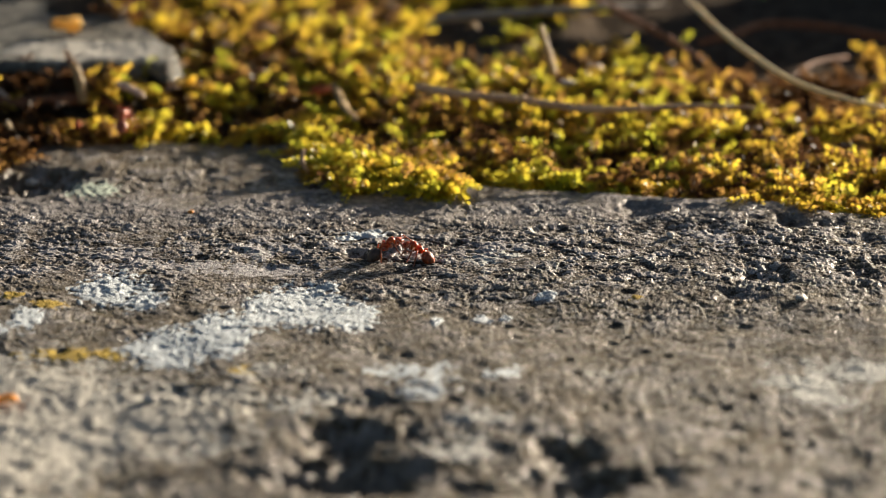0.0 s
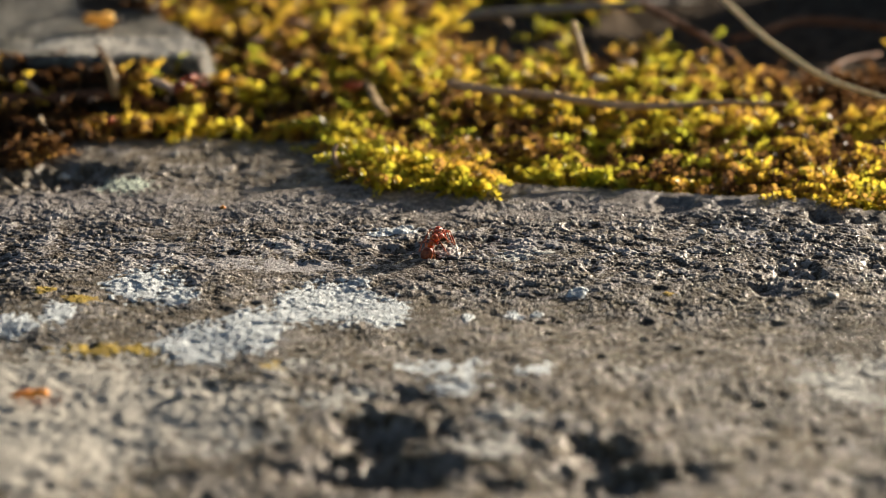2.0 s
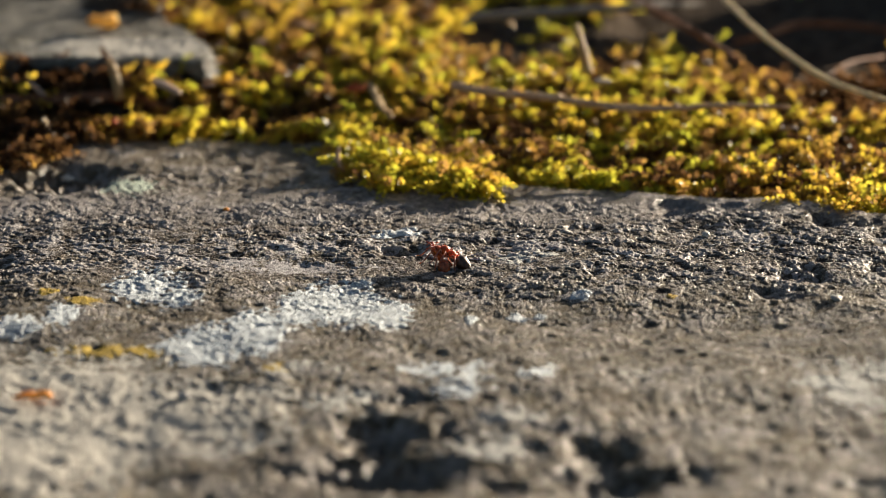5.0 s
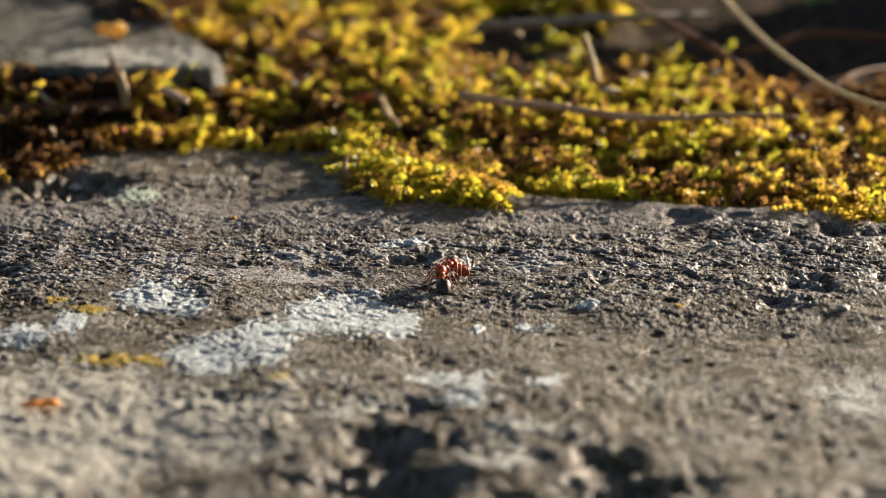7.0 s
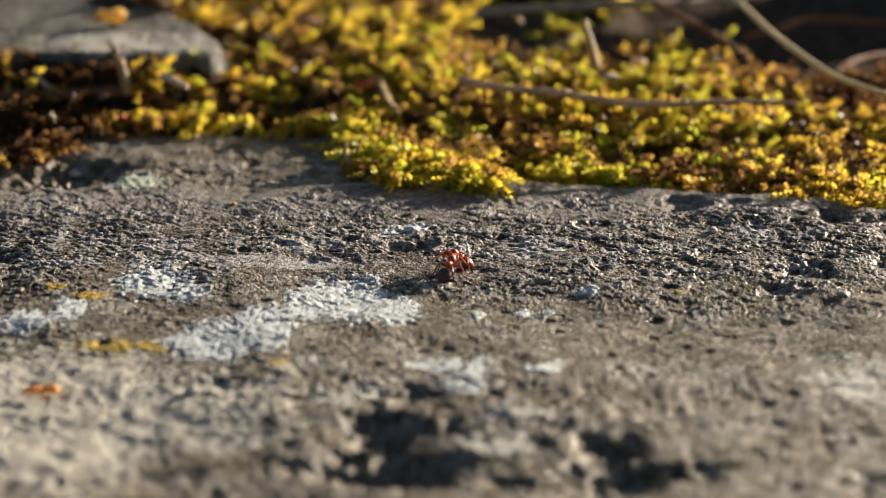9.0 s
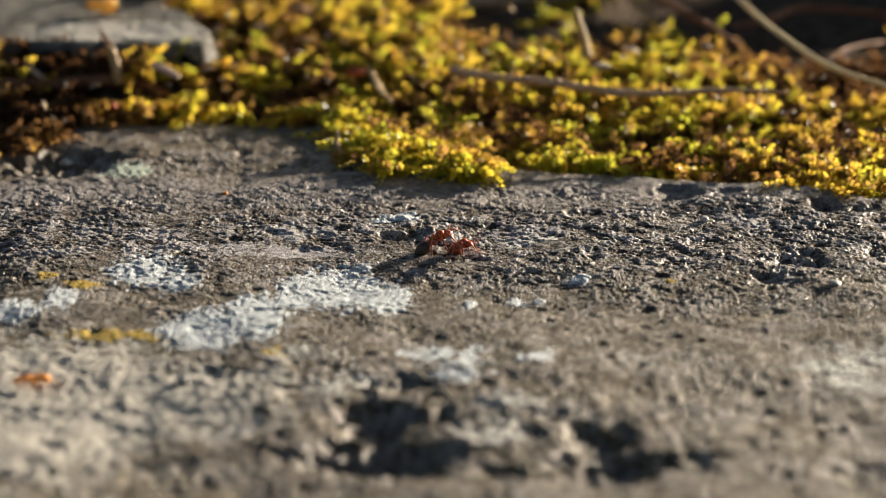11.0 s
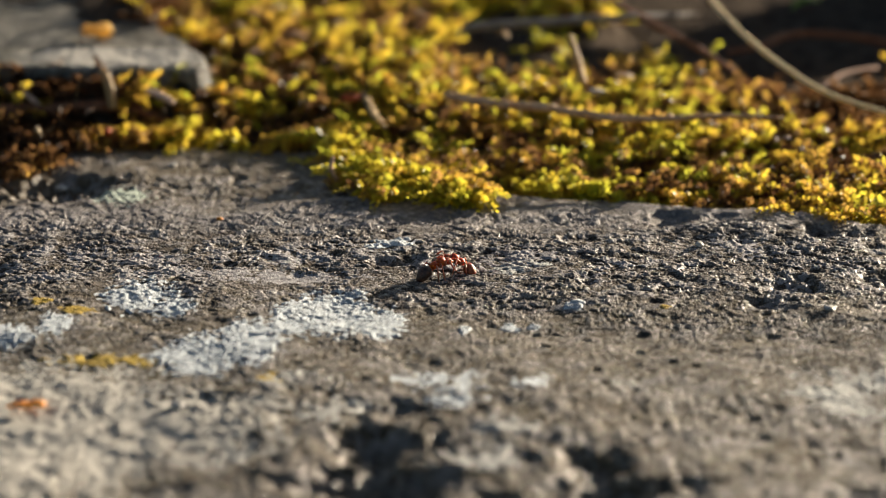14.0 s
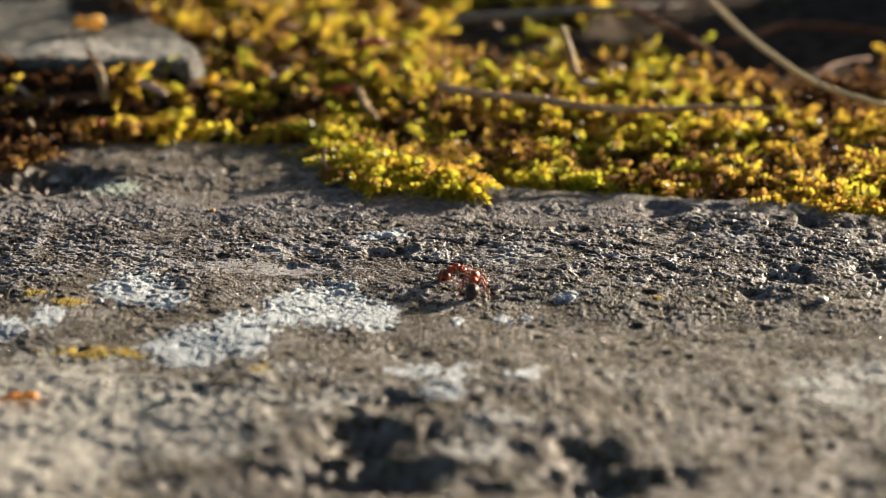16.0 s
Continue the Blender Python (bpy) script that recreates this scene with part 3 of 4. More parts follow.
WHITE = "chalky white lichen crust on the rock"
GREY = "thin grey lichen film on the rock"
SPOT = "small white lichen spot on the rock"
GOLD = "mustard yellow lichen crust on the rock"
for i, (lobes_at, thick, gap, mat, label) in enumerate([
    ([(-14.6, -21.5, 2.8, 6.0), (-10.0, -19.5, 4.6, 7.8), (-6.0, -22.5, 3.6, 5.2)], 0.28, -0.10, M_CRUST, WHITE),
    ([(-23.4, -34.0, 4.4, 6.2), (-19.0, -30.0, 3.4, 7.4), (-27.0, -34.5, 2.4, 3.0)], 0.28, -0.13, M_CRUST, WHITE),
    ([(-31.8, -14.5, 4.4, 7.0), (-28.0, -18.0, 3.0, 4.0)], 0.22, 0.08, M_CRUST, WHITE),
    ([(-44.5, -28.5, 3.6, 4.2), (-40.0, -24.5, 2.6, 5.0), (-48.5, -30.0, 4.0, 3.0)], 0.22, 0.18, M_CRUST, WHITE),
    ([(-39.6, -57.0, 14.0, 21.0)], 0.10, -0.22, M_CRUST_SOFT, GREY),
    ([(-23.0, -54.0, 13.0, 12.0)], 0.10, 0.10, M_CRUST_SOFT, GREY),
    ([(-0.5, -42.5, 3.6, 4.0), (2.6, -47.5, 3.6, 5.5), (4.2, -41.0, 1.8, 3.0)], 0.14, 0.20, M_CRUST, WHITE),
    ([(10.6, -43.6, 2.9, 3.2)], 0.14, 0.24, M_CRUST, WHITE),
    ([(8.7, -23.9, 1.3, 1.5)], 0.50, 0.10, M_CRUST, SPOT),
    ([(11.0, -23.2, 0.8, 1.1)], 0.50, 0.05, M_CRUST, SPOT),
    ([(15.8, -17.0, 1.1, 1.6)], 0.60, 0.05, M_CRUST, SPOT),
    ([(3.6, -25.2, 0.8, 1.8)], 0.60, 0.05, M_CRUST, SPOT),
    ([(41.0, -46.5, 5.5, 8.0), (46.0, -43.0, 5.0, 5.0)], 0.15, 0.12, M_CRUST_DIM, GREY),
    ([(-37.8, 26.5, 4.6, 6.0)], 0.40, 0.30, M_CRUST_GREEN, "grey-green lichen crust on the rock"),
    ([(-15.8, -0.6, 2.8, 2.5)], 0.20, 0.40, M_CRUST_DIM, GREY),
    ([(-3.6, 6.0, 2.8, 1.7), (-6.0, 4.6, 1.6, 1.0)], 0.32, 0.05, M_CRUST, WHITE),
    ([(9.6, -4.2, 2.6, 2.6), (12.4, -2.5, 1.6, 1.6)], 0.20, 0.25, M_CRUST_DIM, GREY),
    ([(-9.6, -51.3, 8.0, 5.7)], 0.13, 0.42, M_CRUST_DIM, GREY),
    ([(7.6, -57.0, 7.0, 4.4)], 0.15, 0.35, M_CRUST_DIM, GREY),
    ([(5.2, -64.0, 4.6, 4.5)], 0.12, 0.22, M_CRUST_DIM, GREY),
    ([(-34.0, -35.6, 5.5, 2.2), (-29.0, -36.0, 4.0, 1.7)], 0.18, 0.02, M_YELLOW, GOLD),
    ([(-42.5, -17.3, 1.5, 1.6)], 0.20, 0.15, M_YELLOW, GOLD),
    ([(-37.9, -20.1, 2.4, 1.9)], 0.20, 0.20, M_YELLOW, GOLD),
    ([(-16.6, -42.1, 2.8, 2.5)], 0.13, 0.35, M_YELLOW, GOLD),
    ([(25.6, -17.6, 2.2, 1.5)], 0.20, 0.42, M_YELLOW, GOLD),
    ([(-47.5, -38.1, 2.0, 2.6)], 0.13, 0.20, M_YELLOW, GOLD),
    ([(-34.5, 0.2, 14.8, 4.9)], 0.12, 0.46, M_CRUST_MAUVE, GREY),
    ([(-15.8, 0.2, 7.1, 3.5)], 0.12, 0.30, M_CRUST_MAUVE, GREY),
    ([(9.4, 0.2, 9.7, 6.6)], 0.12, 0.52, M_CRUST_MAUVE, GREY),
    ([(35.6, 3.6, 12.9, 6.3)], 0.12, 0.54, M_CRUST_MAUVE, GREY),
    ([(-43.2, -8.4, 7.1, 3.4)], 0.12, 0.40, M_CRUST_MAUVE, GREY),
    ([(-16.0, -6.5, 10.0, 3.0), (-26.0, -5.5, 9.0, 2.5)], 0.07, 0.12, M_CRUST_MAUVE, GREY),
    ([(22.9, -43.3, 18.0, 9.0)], 0.12, 0.66, M_CRUST_SOFT, GREY),
    ([(-12.8, -42.8, 10.3, 5.9)], 0.12, 0.50, M_CRUST_DIM, GREY),
    ([(-20.8, -60.9, 12.9, 9.3)], 0.12, 0.55, M_CRUST_DIM, GREY),
]):
    lichen(lobes_at, thick, gap, mat, label, 50 + 5 * i, film=label in (GREY, GOLD) or lobes_at[0][1] < -40)
lichen([(-42.0, 70.0, 12, 5.0)], 0.3, -0.12, M_CRUST_SOFT, "pale grey lichen on the slab's edge", 300, base=lambda x, y: slab_height(x, y)[0],
       limit=lambda x, y: slab_height(x, y)[1])


# ---- moss ----
def shoot(rng, length, leaves, slim):
    """One moss shoot along z that droops towards x: a cord of small hollow leaves that overlap all round and close to a bud at the tip."""
    out = []
    droop, sway = rng.uniform(0.3, 0.9), rng.uniform(-0.35, 0.35)
    for i in range(leaves):
        s = (i + 0.6) / leaves
        axis = np.array([droop * s * s, sway * s * s, s]) * length
        way = np.array([2 * droop * s, 2 * sway * s, 1.0])
        way /= np.linalg.norm(way)
        a = i * 2.399963 + rng.uniform(-0.4, 0.4)
        out_dir = np.array([math.cos(a), math.sin(a), 0.0])
        out_dir -= way * out_dir.dot(way)
        out_dir /= np.linalg.norm(out_dir)
        wide = slim * (1.25 - 0.8 * s) + rng.uniform(-0.15, 0.15)
        d = way * math.cos(wide) + out_dir * math.sin(wide)
        side = np.cross(way, out_dir)
        hollow = np.cross(side, d)
        size = (0.50 + 0.38 * math.sin(math.pi * min(1, 0.2 + 0.75 * s))) * rng.uniform(0.85, 1.2)
        w = 0.34 * size
        root = axis + out_dir * 0.10
        mid = root + d * size * 0.5
        out += [root, mid + side * w + hollow * w * 0.55, root + d * size * 0.95 + hollow * size * 0.22, mid - side * w + hollow * w * 0.55]
    return np.array(out), np.repeat((np.arange(leaves) + 0.6) / leaves, 4)


MOSS_GAPS = [  # x, y, half widths: bare shaded places in the moss
    (11.0, 85.0, 10.0, 5.5), (-4.0, 98.0, 6.0, 7.0), (2.0, 87.0, 5.0, 4.0), (42.0, 92.0, 12.0, 9.0), (53.0, 75.0, 11.0, 11.0), (57.0, 61.0, 7.0, 7.0), (31.0, 86.5, 4.0, 3.5), (12.0, 99.0, 9.0, 5.0), (22.0, 87.0, 8.0, 5.0), (24.0, 96.0, 8.0, 6.0), (-48.0, 63.0, 8.0, 2.2), (-57.0, 63.0, 5.0, 2.2),
    (14.0, 47.0, 5.0, 2.2), (-5.0, 44.0, 3.0, 2.0), (38.0, 33.0, 7.0, 1.8), (-20.0, 57.0, 4.0, 1.8), (28.0, 37.0, 6.0, 1.6), (2.0, 38.5, 3.5, 1.6), (20.0, 36.0, 4.0, 1.5), (-40.0, 47.5, 3.0, 2.0),
]


def moss_bed():
    """Tufts of shoots that fan out from their middles; between them gaps down to the humus."""
    rng = np.random.default_rng(21)
    kinds = [shoot(rng, rng.uniform(2.4, 4.4), int(rng.integers(20, 28)), rng.uniform(0.38, 0.64)) for i in range(24)]
    n = 5400
    x, y = rng.uniform(-72, 72, n), rng.uniform(8, 126, n)
    back = y - moss_front(x)
    lush = 0.37 + 1.0 * perlin(x / 9, y / 7, 61) + 1.4 * perlin(x / 4.0, y / 2.6, 62) - 0.12 * step(55, 75, y) - 0.42 * step(-34, -44, x) - 0.32 * step(-12, -18, x) * step(16, 6, back)
    for cx, cy, w, h in MOSS_GAPS:
        lush = lush - 1.1 * np.exp(-(((x - cx) / w) ** 2 + ((y - cy) / h) ** 2) ** 2)
    lush = lush - 1.2 * step(23, 30, x) * step(80, 84, y) - 0.3 * np.exp(-((x - 22) / 8) ** 2 - ((y - 74) / 9) ** 2) - 0.34 * step(34, 46, x) * step(28, 34, y)
    on = (back > 2.0) & (rng.uniform(0, 1, n) < np.clip(lush, 0, 1)) & (slab_height(x, y)[1] < 0.4)
    # a rim of tufts that creeps over the edge of the rock
    fx = np.concatenate([rng.uniform(-60, 60, 330), rng.uniform(-9, 6, 50), rng.uniform(-34, -12, 6)])
    fb = rng.uniform(0.9, 6.0, 386)
    fy = moss_front(fx) + fb
    thick = perlin(fx / 3.0, fy / 3.0, 67) > -0.15 + 0.25 * step(-12, -16, fx) * step(-46, -40, fx)
    fx, fb, fy = fx[thick], fb[thick], fy[thick]
    x, y, back = x[on], y[on], back[on]
    z = np.maximum(np.where(back < 9, rock_height(x, y, False), -99), ground_height(x, y)) - 0.5
    z = np.maximum(z, -1.3) - (0.4 + 0.8 * step(-14, -11, x) + 0.8 * step(5.5, 8.0, x)) * step(13 + 6 * step(5, 9, x), 6, back) * (1 - 0.8 * step(36, 41, x))
    z += (0.4 + 1.8 * perlin(x / 11, y / 9, 68) + 1.4 * perlin(x / 6, y / 5, 63) + 1.2 * perlin(x / 2.6, y / 2.6, 64)) * step(4, 20, back) * (1 - 0.45 * step(40, 20, back))
    z -= (1.3 * step(36, 14, back) * step(3, 12, back) * step(22, 8, x) * step(-15, -11, x) + 1.1 * step(16, 6, back) * step(-11, -15, x)) * step(-48, -42, x)
    z -= 1.5 * np.exp(-(slab_height(x, y)[1] / 6) ** 2) * step(66, 72, y)
    z -= 0.4 * np.exp(-((x + 20) / 12) ** 2 - ((y - 58) / 6) ** 2) + 1.0 * np.exp(-((x + 4) / 8) ** 2 - ((y - 52) / 7) ** 2)
    z += 0.2 * np.exp(-((x - 24) / 9) ** 2 - ((y - 50) / 9) ** 2)
    z += 1.6 * np.exp(-((x + 29.5) / 5) ** 2 - ((y - 63) / 5) ** 2) + 1.4 * step(-36, -44, x) * step(53, 46, y) * step(3, 8, back)
    on_top = np.maximum(step(-12.5, -10.5, fx) * step(7.0, 5.5, fx), step(37.5, 40.5, fx))
    fz = np.maximum(rock_height(fx, fy, False), -0.4 + 0.2 * fb) + rng.uniform(-0.3, 0.4, len(fx))
    fz -= 0.7 * step(36, 40, fx)
    fz = np.where(on_top > 0.5, fz, -1.7 + 1.5 * step(-8, -14, fx) + 0.15 * fb + rng.uniform(-0.5, 0.7, len(fx)))
    x, y, z, back = np.concatenate([x, fx]), np.concatenate([y, fy]), np.concatenate([z, fz]), np.concatenate([back, fb])
    # a lower layer of brown, dying tufts that fills the gaps
    gx_, gy_ = rng.uniform(-72, 60, 1500), rng.uniform(24, 110, 1500)
    low = (gy_ < 80 + 40 * step(4, -4, gx_) - 9 * step(36, 44, gx_)) & (gy_ - moss_front(gx_) > 4) & (slab_height(gx_, gy_)[1] < 0)
    gx_, gy_ = gx_[low], gy_[low]
    gz_ = np.maximum(ground_height(gx_, gy_), -1.5) - 0.9
    x, y, z, back = np.concatenate([x, gx_]), np.concatenate([y, gy_]), np.concatenate([z, gz_]), np.concatenate([back, np.full(len(gx_), 20.0)])
    lower = np.arange(len(x)) >= len(x) - len(gx_)
    dryness = np.where(lower, 0.95, 0) + np.clip(0.20 + 0.7 * perlin(x / 9, y / 9, 66) + rng.normal(0, 0.26, len(x)) + 0.6 * step(-34, -44, x) + 0.05 * step(60, 80, y) * step(25, 10, x) + 0.1 * step(7, 1, back) + 0.26 * step(-10, -16, x) * step(14, 6, back) + 0.04 * step(22, 34, x) * step(60, 45, y) + 0.2 * step(-42, -52, x) + 0.5 * step(38, 48, x) * step(26, 33, y) + 0.2 * np.exp(-((x - 22) / 8) ** 2 - ((y - 74) / 9) ** 2) + 0.42 * np.exp(-((x - 44) / 14) ** 2 - ((y - 25) / 9) ** 2)
                                              + 0.5 * np.exp(-((x + 20) / 11) ** 2 - ((y - 88) / 13) ** 2), 0, 1.5)
    verts, ages, dry = [], [], []
    for i in range(len(x)):
        rim = back[i] < 7
        grown = rng.uniform(0.5, 1.05)
        mid_az = -math.pi / 2 + rng.uniform(-1.0, 1.0) * (0.9 if rim else 2.2)
        for _ in range(int(rng.integers(4, 8) if rim else rng.integers(6, 10))):
            az, tilt = mid_az + rng.normal(0, 0.7 if rim else 1.2), rng.uniform(0.8, 1.45) if rim else rng.uniform(0.1, 1.35)
            m = Matrix.Rotation(az, 3, "Z") @ Matrix.Rotation(tilt, 3, "Y") @ Matrix.Rotation(rng.uniform(-0.5, 0.5), 3, "Z")
            sc = rng.uniform(0.75, 1.3) * (grown + 0.02 * back[i] if rim else 1.0)
            leaf, age = kinds[int(rng.integers(len(kinds)))]
            loose = 0.8 if rim else 1.2
            at = (x[i] + rng.normal(0, loose), y[i] + rng.normal(0, loose), z[i] + rng.uniform(-0.4, 0.9 if rim else 1.4))
            verts.append(leaf @ np.array(m.transposed()) * sc + at)
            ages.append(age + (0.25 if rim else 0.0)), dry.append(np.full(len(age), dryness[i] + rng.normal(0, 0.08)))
    v = np.concatenate(verts)
    q = np.arange(len(v)).reshape(-1, 4)
    f = np.concatenate([q[:, [0, 1, 2]], q[:, [0, 2, 3]]])
    me = raw_mesh("moss", v * MM, f, smooth=False)
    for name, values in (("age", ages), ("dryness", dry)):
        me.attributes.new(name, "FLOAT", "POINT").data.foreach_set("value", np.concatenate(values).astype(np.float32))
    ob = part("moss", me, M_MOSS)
    return tagged(ob, "sunlit yellow-green feathery moss cushion behind the rock", "moss", kind="stuff")


moss_bed()


# ---- litter on and over the moss ----
def stick(name, points, radii, material, label, category, n=40, seg=9, rough=0.08, size=2.0, seed=0, squash=1.0):
    p = curve_points(points, n)
    r = np.interp(np.linspace(0, 1, n), np.linspace(0, 1, len(radii)), radii)
    s = Shape().tube(p, r, seg, squash).rough(rough, size, seed)
    return tagged(part(name, s.mesh(name), material), label, category)


twig = stick("twig", [(2.0, 50.1, 6.8), (8.4, 47.0, 6.6), (15.5, 45.2, 6.4), (22.6, 41.8, 6.1), (29.7, 41.3, 6.1), (36.9, 42.6, 6.2), (44.8, 42.0, 6.1)],
      [0.60, 0.52, 0.48, 0.48, 0.42, 0.34, 0.14], M_TWIG, "thin curved brown twig lying on the moss", "twig", seed=1)
stalk = stick("grass_stalk", [(39.4, 99.3, 10.4), (40.7, 86.8, 9.8), (43.3, 72.5, 9.1), (46.1, 62.7, 8.3), (50.9, 52.7, 6.9), (56.7, 47.0, 6.0), (61.8, 46.0, 4.9)],
      [0.38, 0.37, 0.34, 0.28], M_STRAW, "dry tan grass stalk arching over the moss", "grass stalk", rough=0.05, size=6, seed=2)
part("knot", Shape().egg((15.5, 45.1, 6.5), 0.75, 0.60, 0.58, 10, 7).rough(0.15, 0.5, 3).mesh("knot"), M_TWIG, twig)
part("knot", Shape().egg((30.2, 41.3, 6.25), 0.6, 0.5, 0.5, 10, 7).rough(0.12, 0.5, 5).mesh("knot"), M_TWIG, twig)
part("broken_end", Shape().egg((2.0, 50.1, 6.8), 0.35, 0.62, 0.62, 10, 7).rough(0.2, 0.4, 6).mesh("broken_end"), M_DEAD, twig)
part("node", Shape().egg((46.1, 62.7, 8.3), 0.38, 0.38, 0.38, 10, 8).mesh("node"), M_STRAW, stalk)
stick("stick", [(3.4, 81.0, 7.6), (6.0, 81.4, 8.8), (16.2, 83.6, 9.0), (29.0, 87.5, 9.0), (38.5, 95.0, 7.6)], [0.40, 0.58, 0.60, 0.5, 0.15],
      M_GREYWOOD, "weathered grey stick lying across the moss", "stick", rough=0.15, seed=3)
stick("stalk", [(20.2, 61.2, 5.7), (19.4, 62.3, 8.8), (18.5, 63.4, 11.9)], [0.60, 0.55, 0.35], M_DEAD, "short dead tan stalk standing in the moss", "stalk", 16, seed=4)
stick("root", [(-67.8, 55.7, 0.7), (-58.1, 56.6, 2.8), (-49.3, 57.5, 3.1), (-40.5, 59.3, 3.0), (-33.9, 60.2, 0.1)], [1.0, 0.95, 0.9, 0.8, 0.4],
      M_ROOT, "red-brown root running beside the moss", "root", rough=0.25, seed=5)
stick("stalk", [(-41.6, 57.0, 3.2), (-41.9, 57.8, 5.4), (-42.6, 58.7, 7.3), (-43.3, 59.1, 7.9)], [0.6, 0.6, 0.55, 0.25], M_DEAD,
      "crooked yellow-brown dead stalk beside the slab", "stalk", 18, rough=0.15, seed=6)
stick("stalk", [(-36.8, 55.7, 6.0), (-35.1, 53.6, 6.0), (-33.3, 51.2, 5.7)], [0.46, 0.46, 0.40], M_PALEBIT, "pale broken stalk piece on the moss", "stalk", 10,
      rough=0.1, seed=7)
stick("dead_leaf", [(-8.9, 60.0, 4.8), (-8.2, 58.0, 4.2), (-7.3, 54.2, 3.3), (-5.8, 50.2, 2.6)], [0.35, 0.5, 0.6, 0.3], M_DEAD,
      "curled tan dead leaf on the moss", "dead leaf", 16, rough=0.2, size=1.2, seed=8, squash=0.35)
stick("stick", [(21.0, 108.0, 9.2), (24.2, 101.7, 9.0), (30.4, 85.0, 8.8), (36.0, 76.5, 7.4), (41.0, 69.5, 5.4)], [0.5, 0.55, 0.5, 0.35], M_ROOT,
      "dark brown stem slanting into the shaded hollow", "stick", seed=9)
stick("leaf", [(51.6, 97.0, 8.0), (52.6, 97.2, 9.0), (54.0, 97.4, 9.4), (56.0, 97.8, 9.0)], [0.3, 1.3, 1.5, 0.3], M_GREENLEAF, "small fresh green leaf in the dark hollow", "leaf", 16,
      rough=0.15, seed=15, squash=0.15)
stick("stick", [(42.0, 89.0, 3.4), (46.8, 91.0, 4.0), (52.6, 97.5, 4.2), (62.0, 97.0, 3.8), (72.0, 94.0, 2.4)], [0.4, 0.55, 0.55, 0.45], M_ROOT, "thin brown stem lying in the dark hollow", "stick", seed=10)
stick("grass_stalk", [(50.0, 68.5, 1.6), (53.6, 72.0, 3.0), (56.6, 76.4, 3.4), (62.0, 82.0, 3.0)], [0.28, 0.36, 0.38, 0.28], M_ROOT, "short bent brown stem in the dark hollow",
      "grass stalk", seed=11)
stick("fibre", [(-46.8, 56.7, 3.3), (-46.1, 57.7, 6.4), (-45.1, 58.8, 9.5)], [0.035, 0.03, 0.02], M_DEAD, "fine upright brown plant fibre", "fibre", 10, 6, 0.02, seed=12)
stick("stalk", [(-53.4, 57.6, 5.4), (-52.2, 57.3, 4.5), (-51.0, 57.0, 3.3)], [0.30, 0.34, 0.28], M_PALEBIT, "pale broken stalk in the dark gap", "stalk", 10, rough=0.15, seed=13)

stick("stalk", [(-12.0, 31.7, 3.7), (-12.2, 31.5, 2.3), (-11.5, 31.3, 0.6)], [0.22, 0.30, 0.26], M_TWIG,
      "short orange-brown stem at the moss edge", "stalk", 12, seed=14)


def leaf_litter():
    """Curled scraps of dead leaf caught in the far moss."""
    rng = np.random.default_rng(77)
    for i, (x, y, size, mat) in enumerate([
        (-24, 76, 2.6, M_BROWNLEAF), (-19, 84, 3.2, M_BROWNLEAF), (-13, 90, 2.8, M_DEAD), (-27, 88, 2.4, M_BROWNLEAF), (-8, 78, 2.2, M_DEAD), (-17, 70, 1.8, M_DEAD),
        (-22, 97, 3.4, M_BROWNLEAF), (-2, 94, 2.6, M_BROWNLEAF), (10, 84, 1.8, M_DEAD), (36, 47, 1.5, M_PALEBIT), (45, 42, 1.6, M_PALEBIT), (26, 66, 2.2, M_PALEBIT),
        (-30, 58, 1.7, M_BROWNLEAF), (-44, 52, 1.8, M_BROWNLEAF), (-50, 44, 1.6, M_DEAD), (13, 61, 1.5, M_DEAD), (20, 44, 1.2, M_DEAD), (-3, 62, 1.4, M_BROWNLEAF),
    ]):
        z = 0.085 * max(0.0, y - 24) + 1.6
        a, c = rng.uniform(-0.9, 0.9), rng.uniform(0.3, 0.9)
        way, lift = Vector((math.cos(a), math.sin(a), rng.uniform(-0.15, 0.25))), Vector((0, 0, 1))
        mid = Vector((x, y, z))
        p = [mid - way * size * 0.55, mid - way * size * 0.2 + lift * c * 0.8, mid + way * size * 0.2 + lift * c, mid + way * size * 0.6 + lift * c * 0.2]
        stick("dead_leaf", p, [0.12, size * 0.26, size * 0.24, 0.08], mat, "curled scrap of dead leaf caught in the moss", "dead leaf", 14, 9, 0.22, 1.0, 30 + i, 0.28)


leaf_litter()


def crumb(name, x, y, z, r, material, label, category, seed, flat=0.6, stretch=1.0, turn=0.0):
    s = Shape().egg((0, 0, 0), r * stretch, r, r * flat, 12, 9).rough(r * 0.45, r * 0.8, seed).rough(r * 0.16, r * 0.3, seed + 40)
    ob = part(name, s.mesh(name), material)
    ob.matrix_basis = pose(x * MM, y * MM, z * MM, 0, 0, turn)
    return tagged(ob, label, category)


def on_rock(x, y):
    return float(rock_height(np.array([float(x)]), np.array([float(y)]))[0])


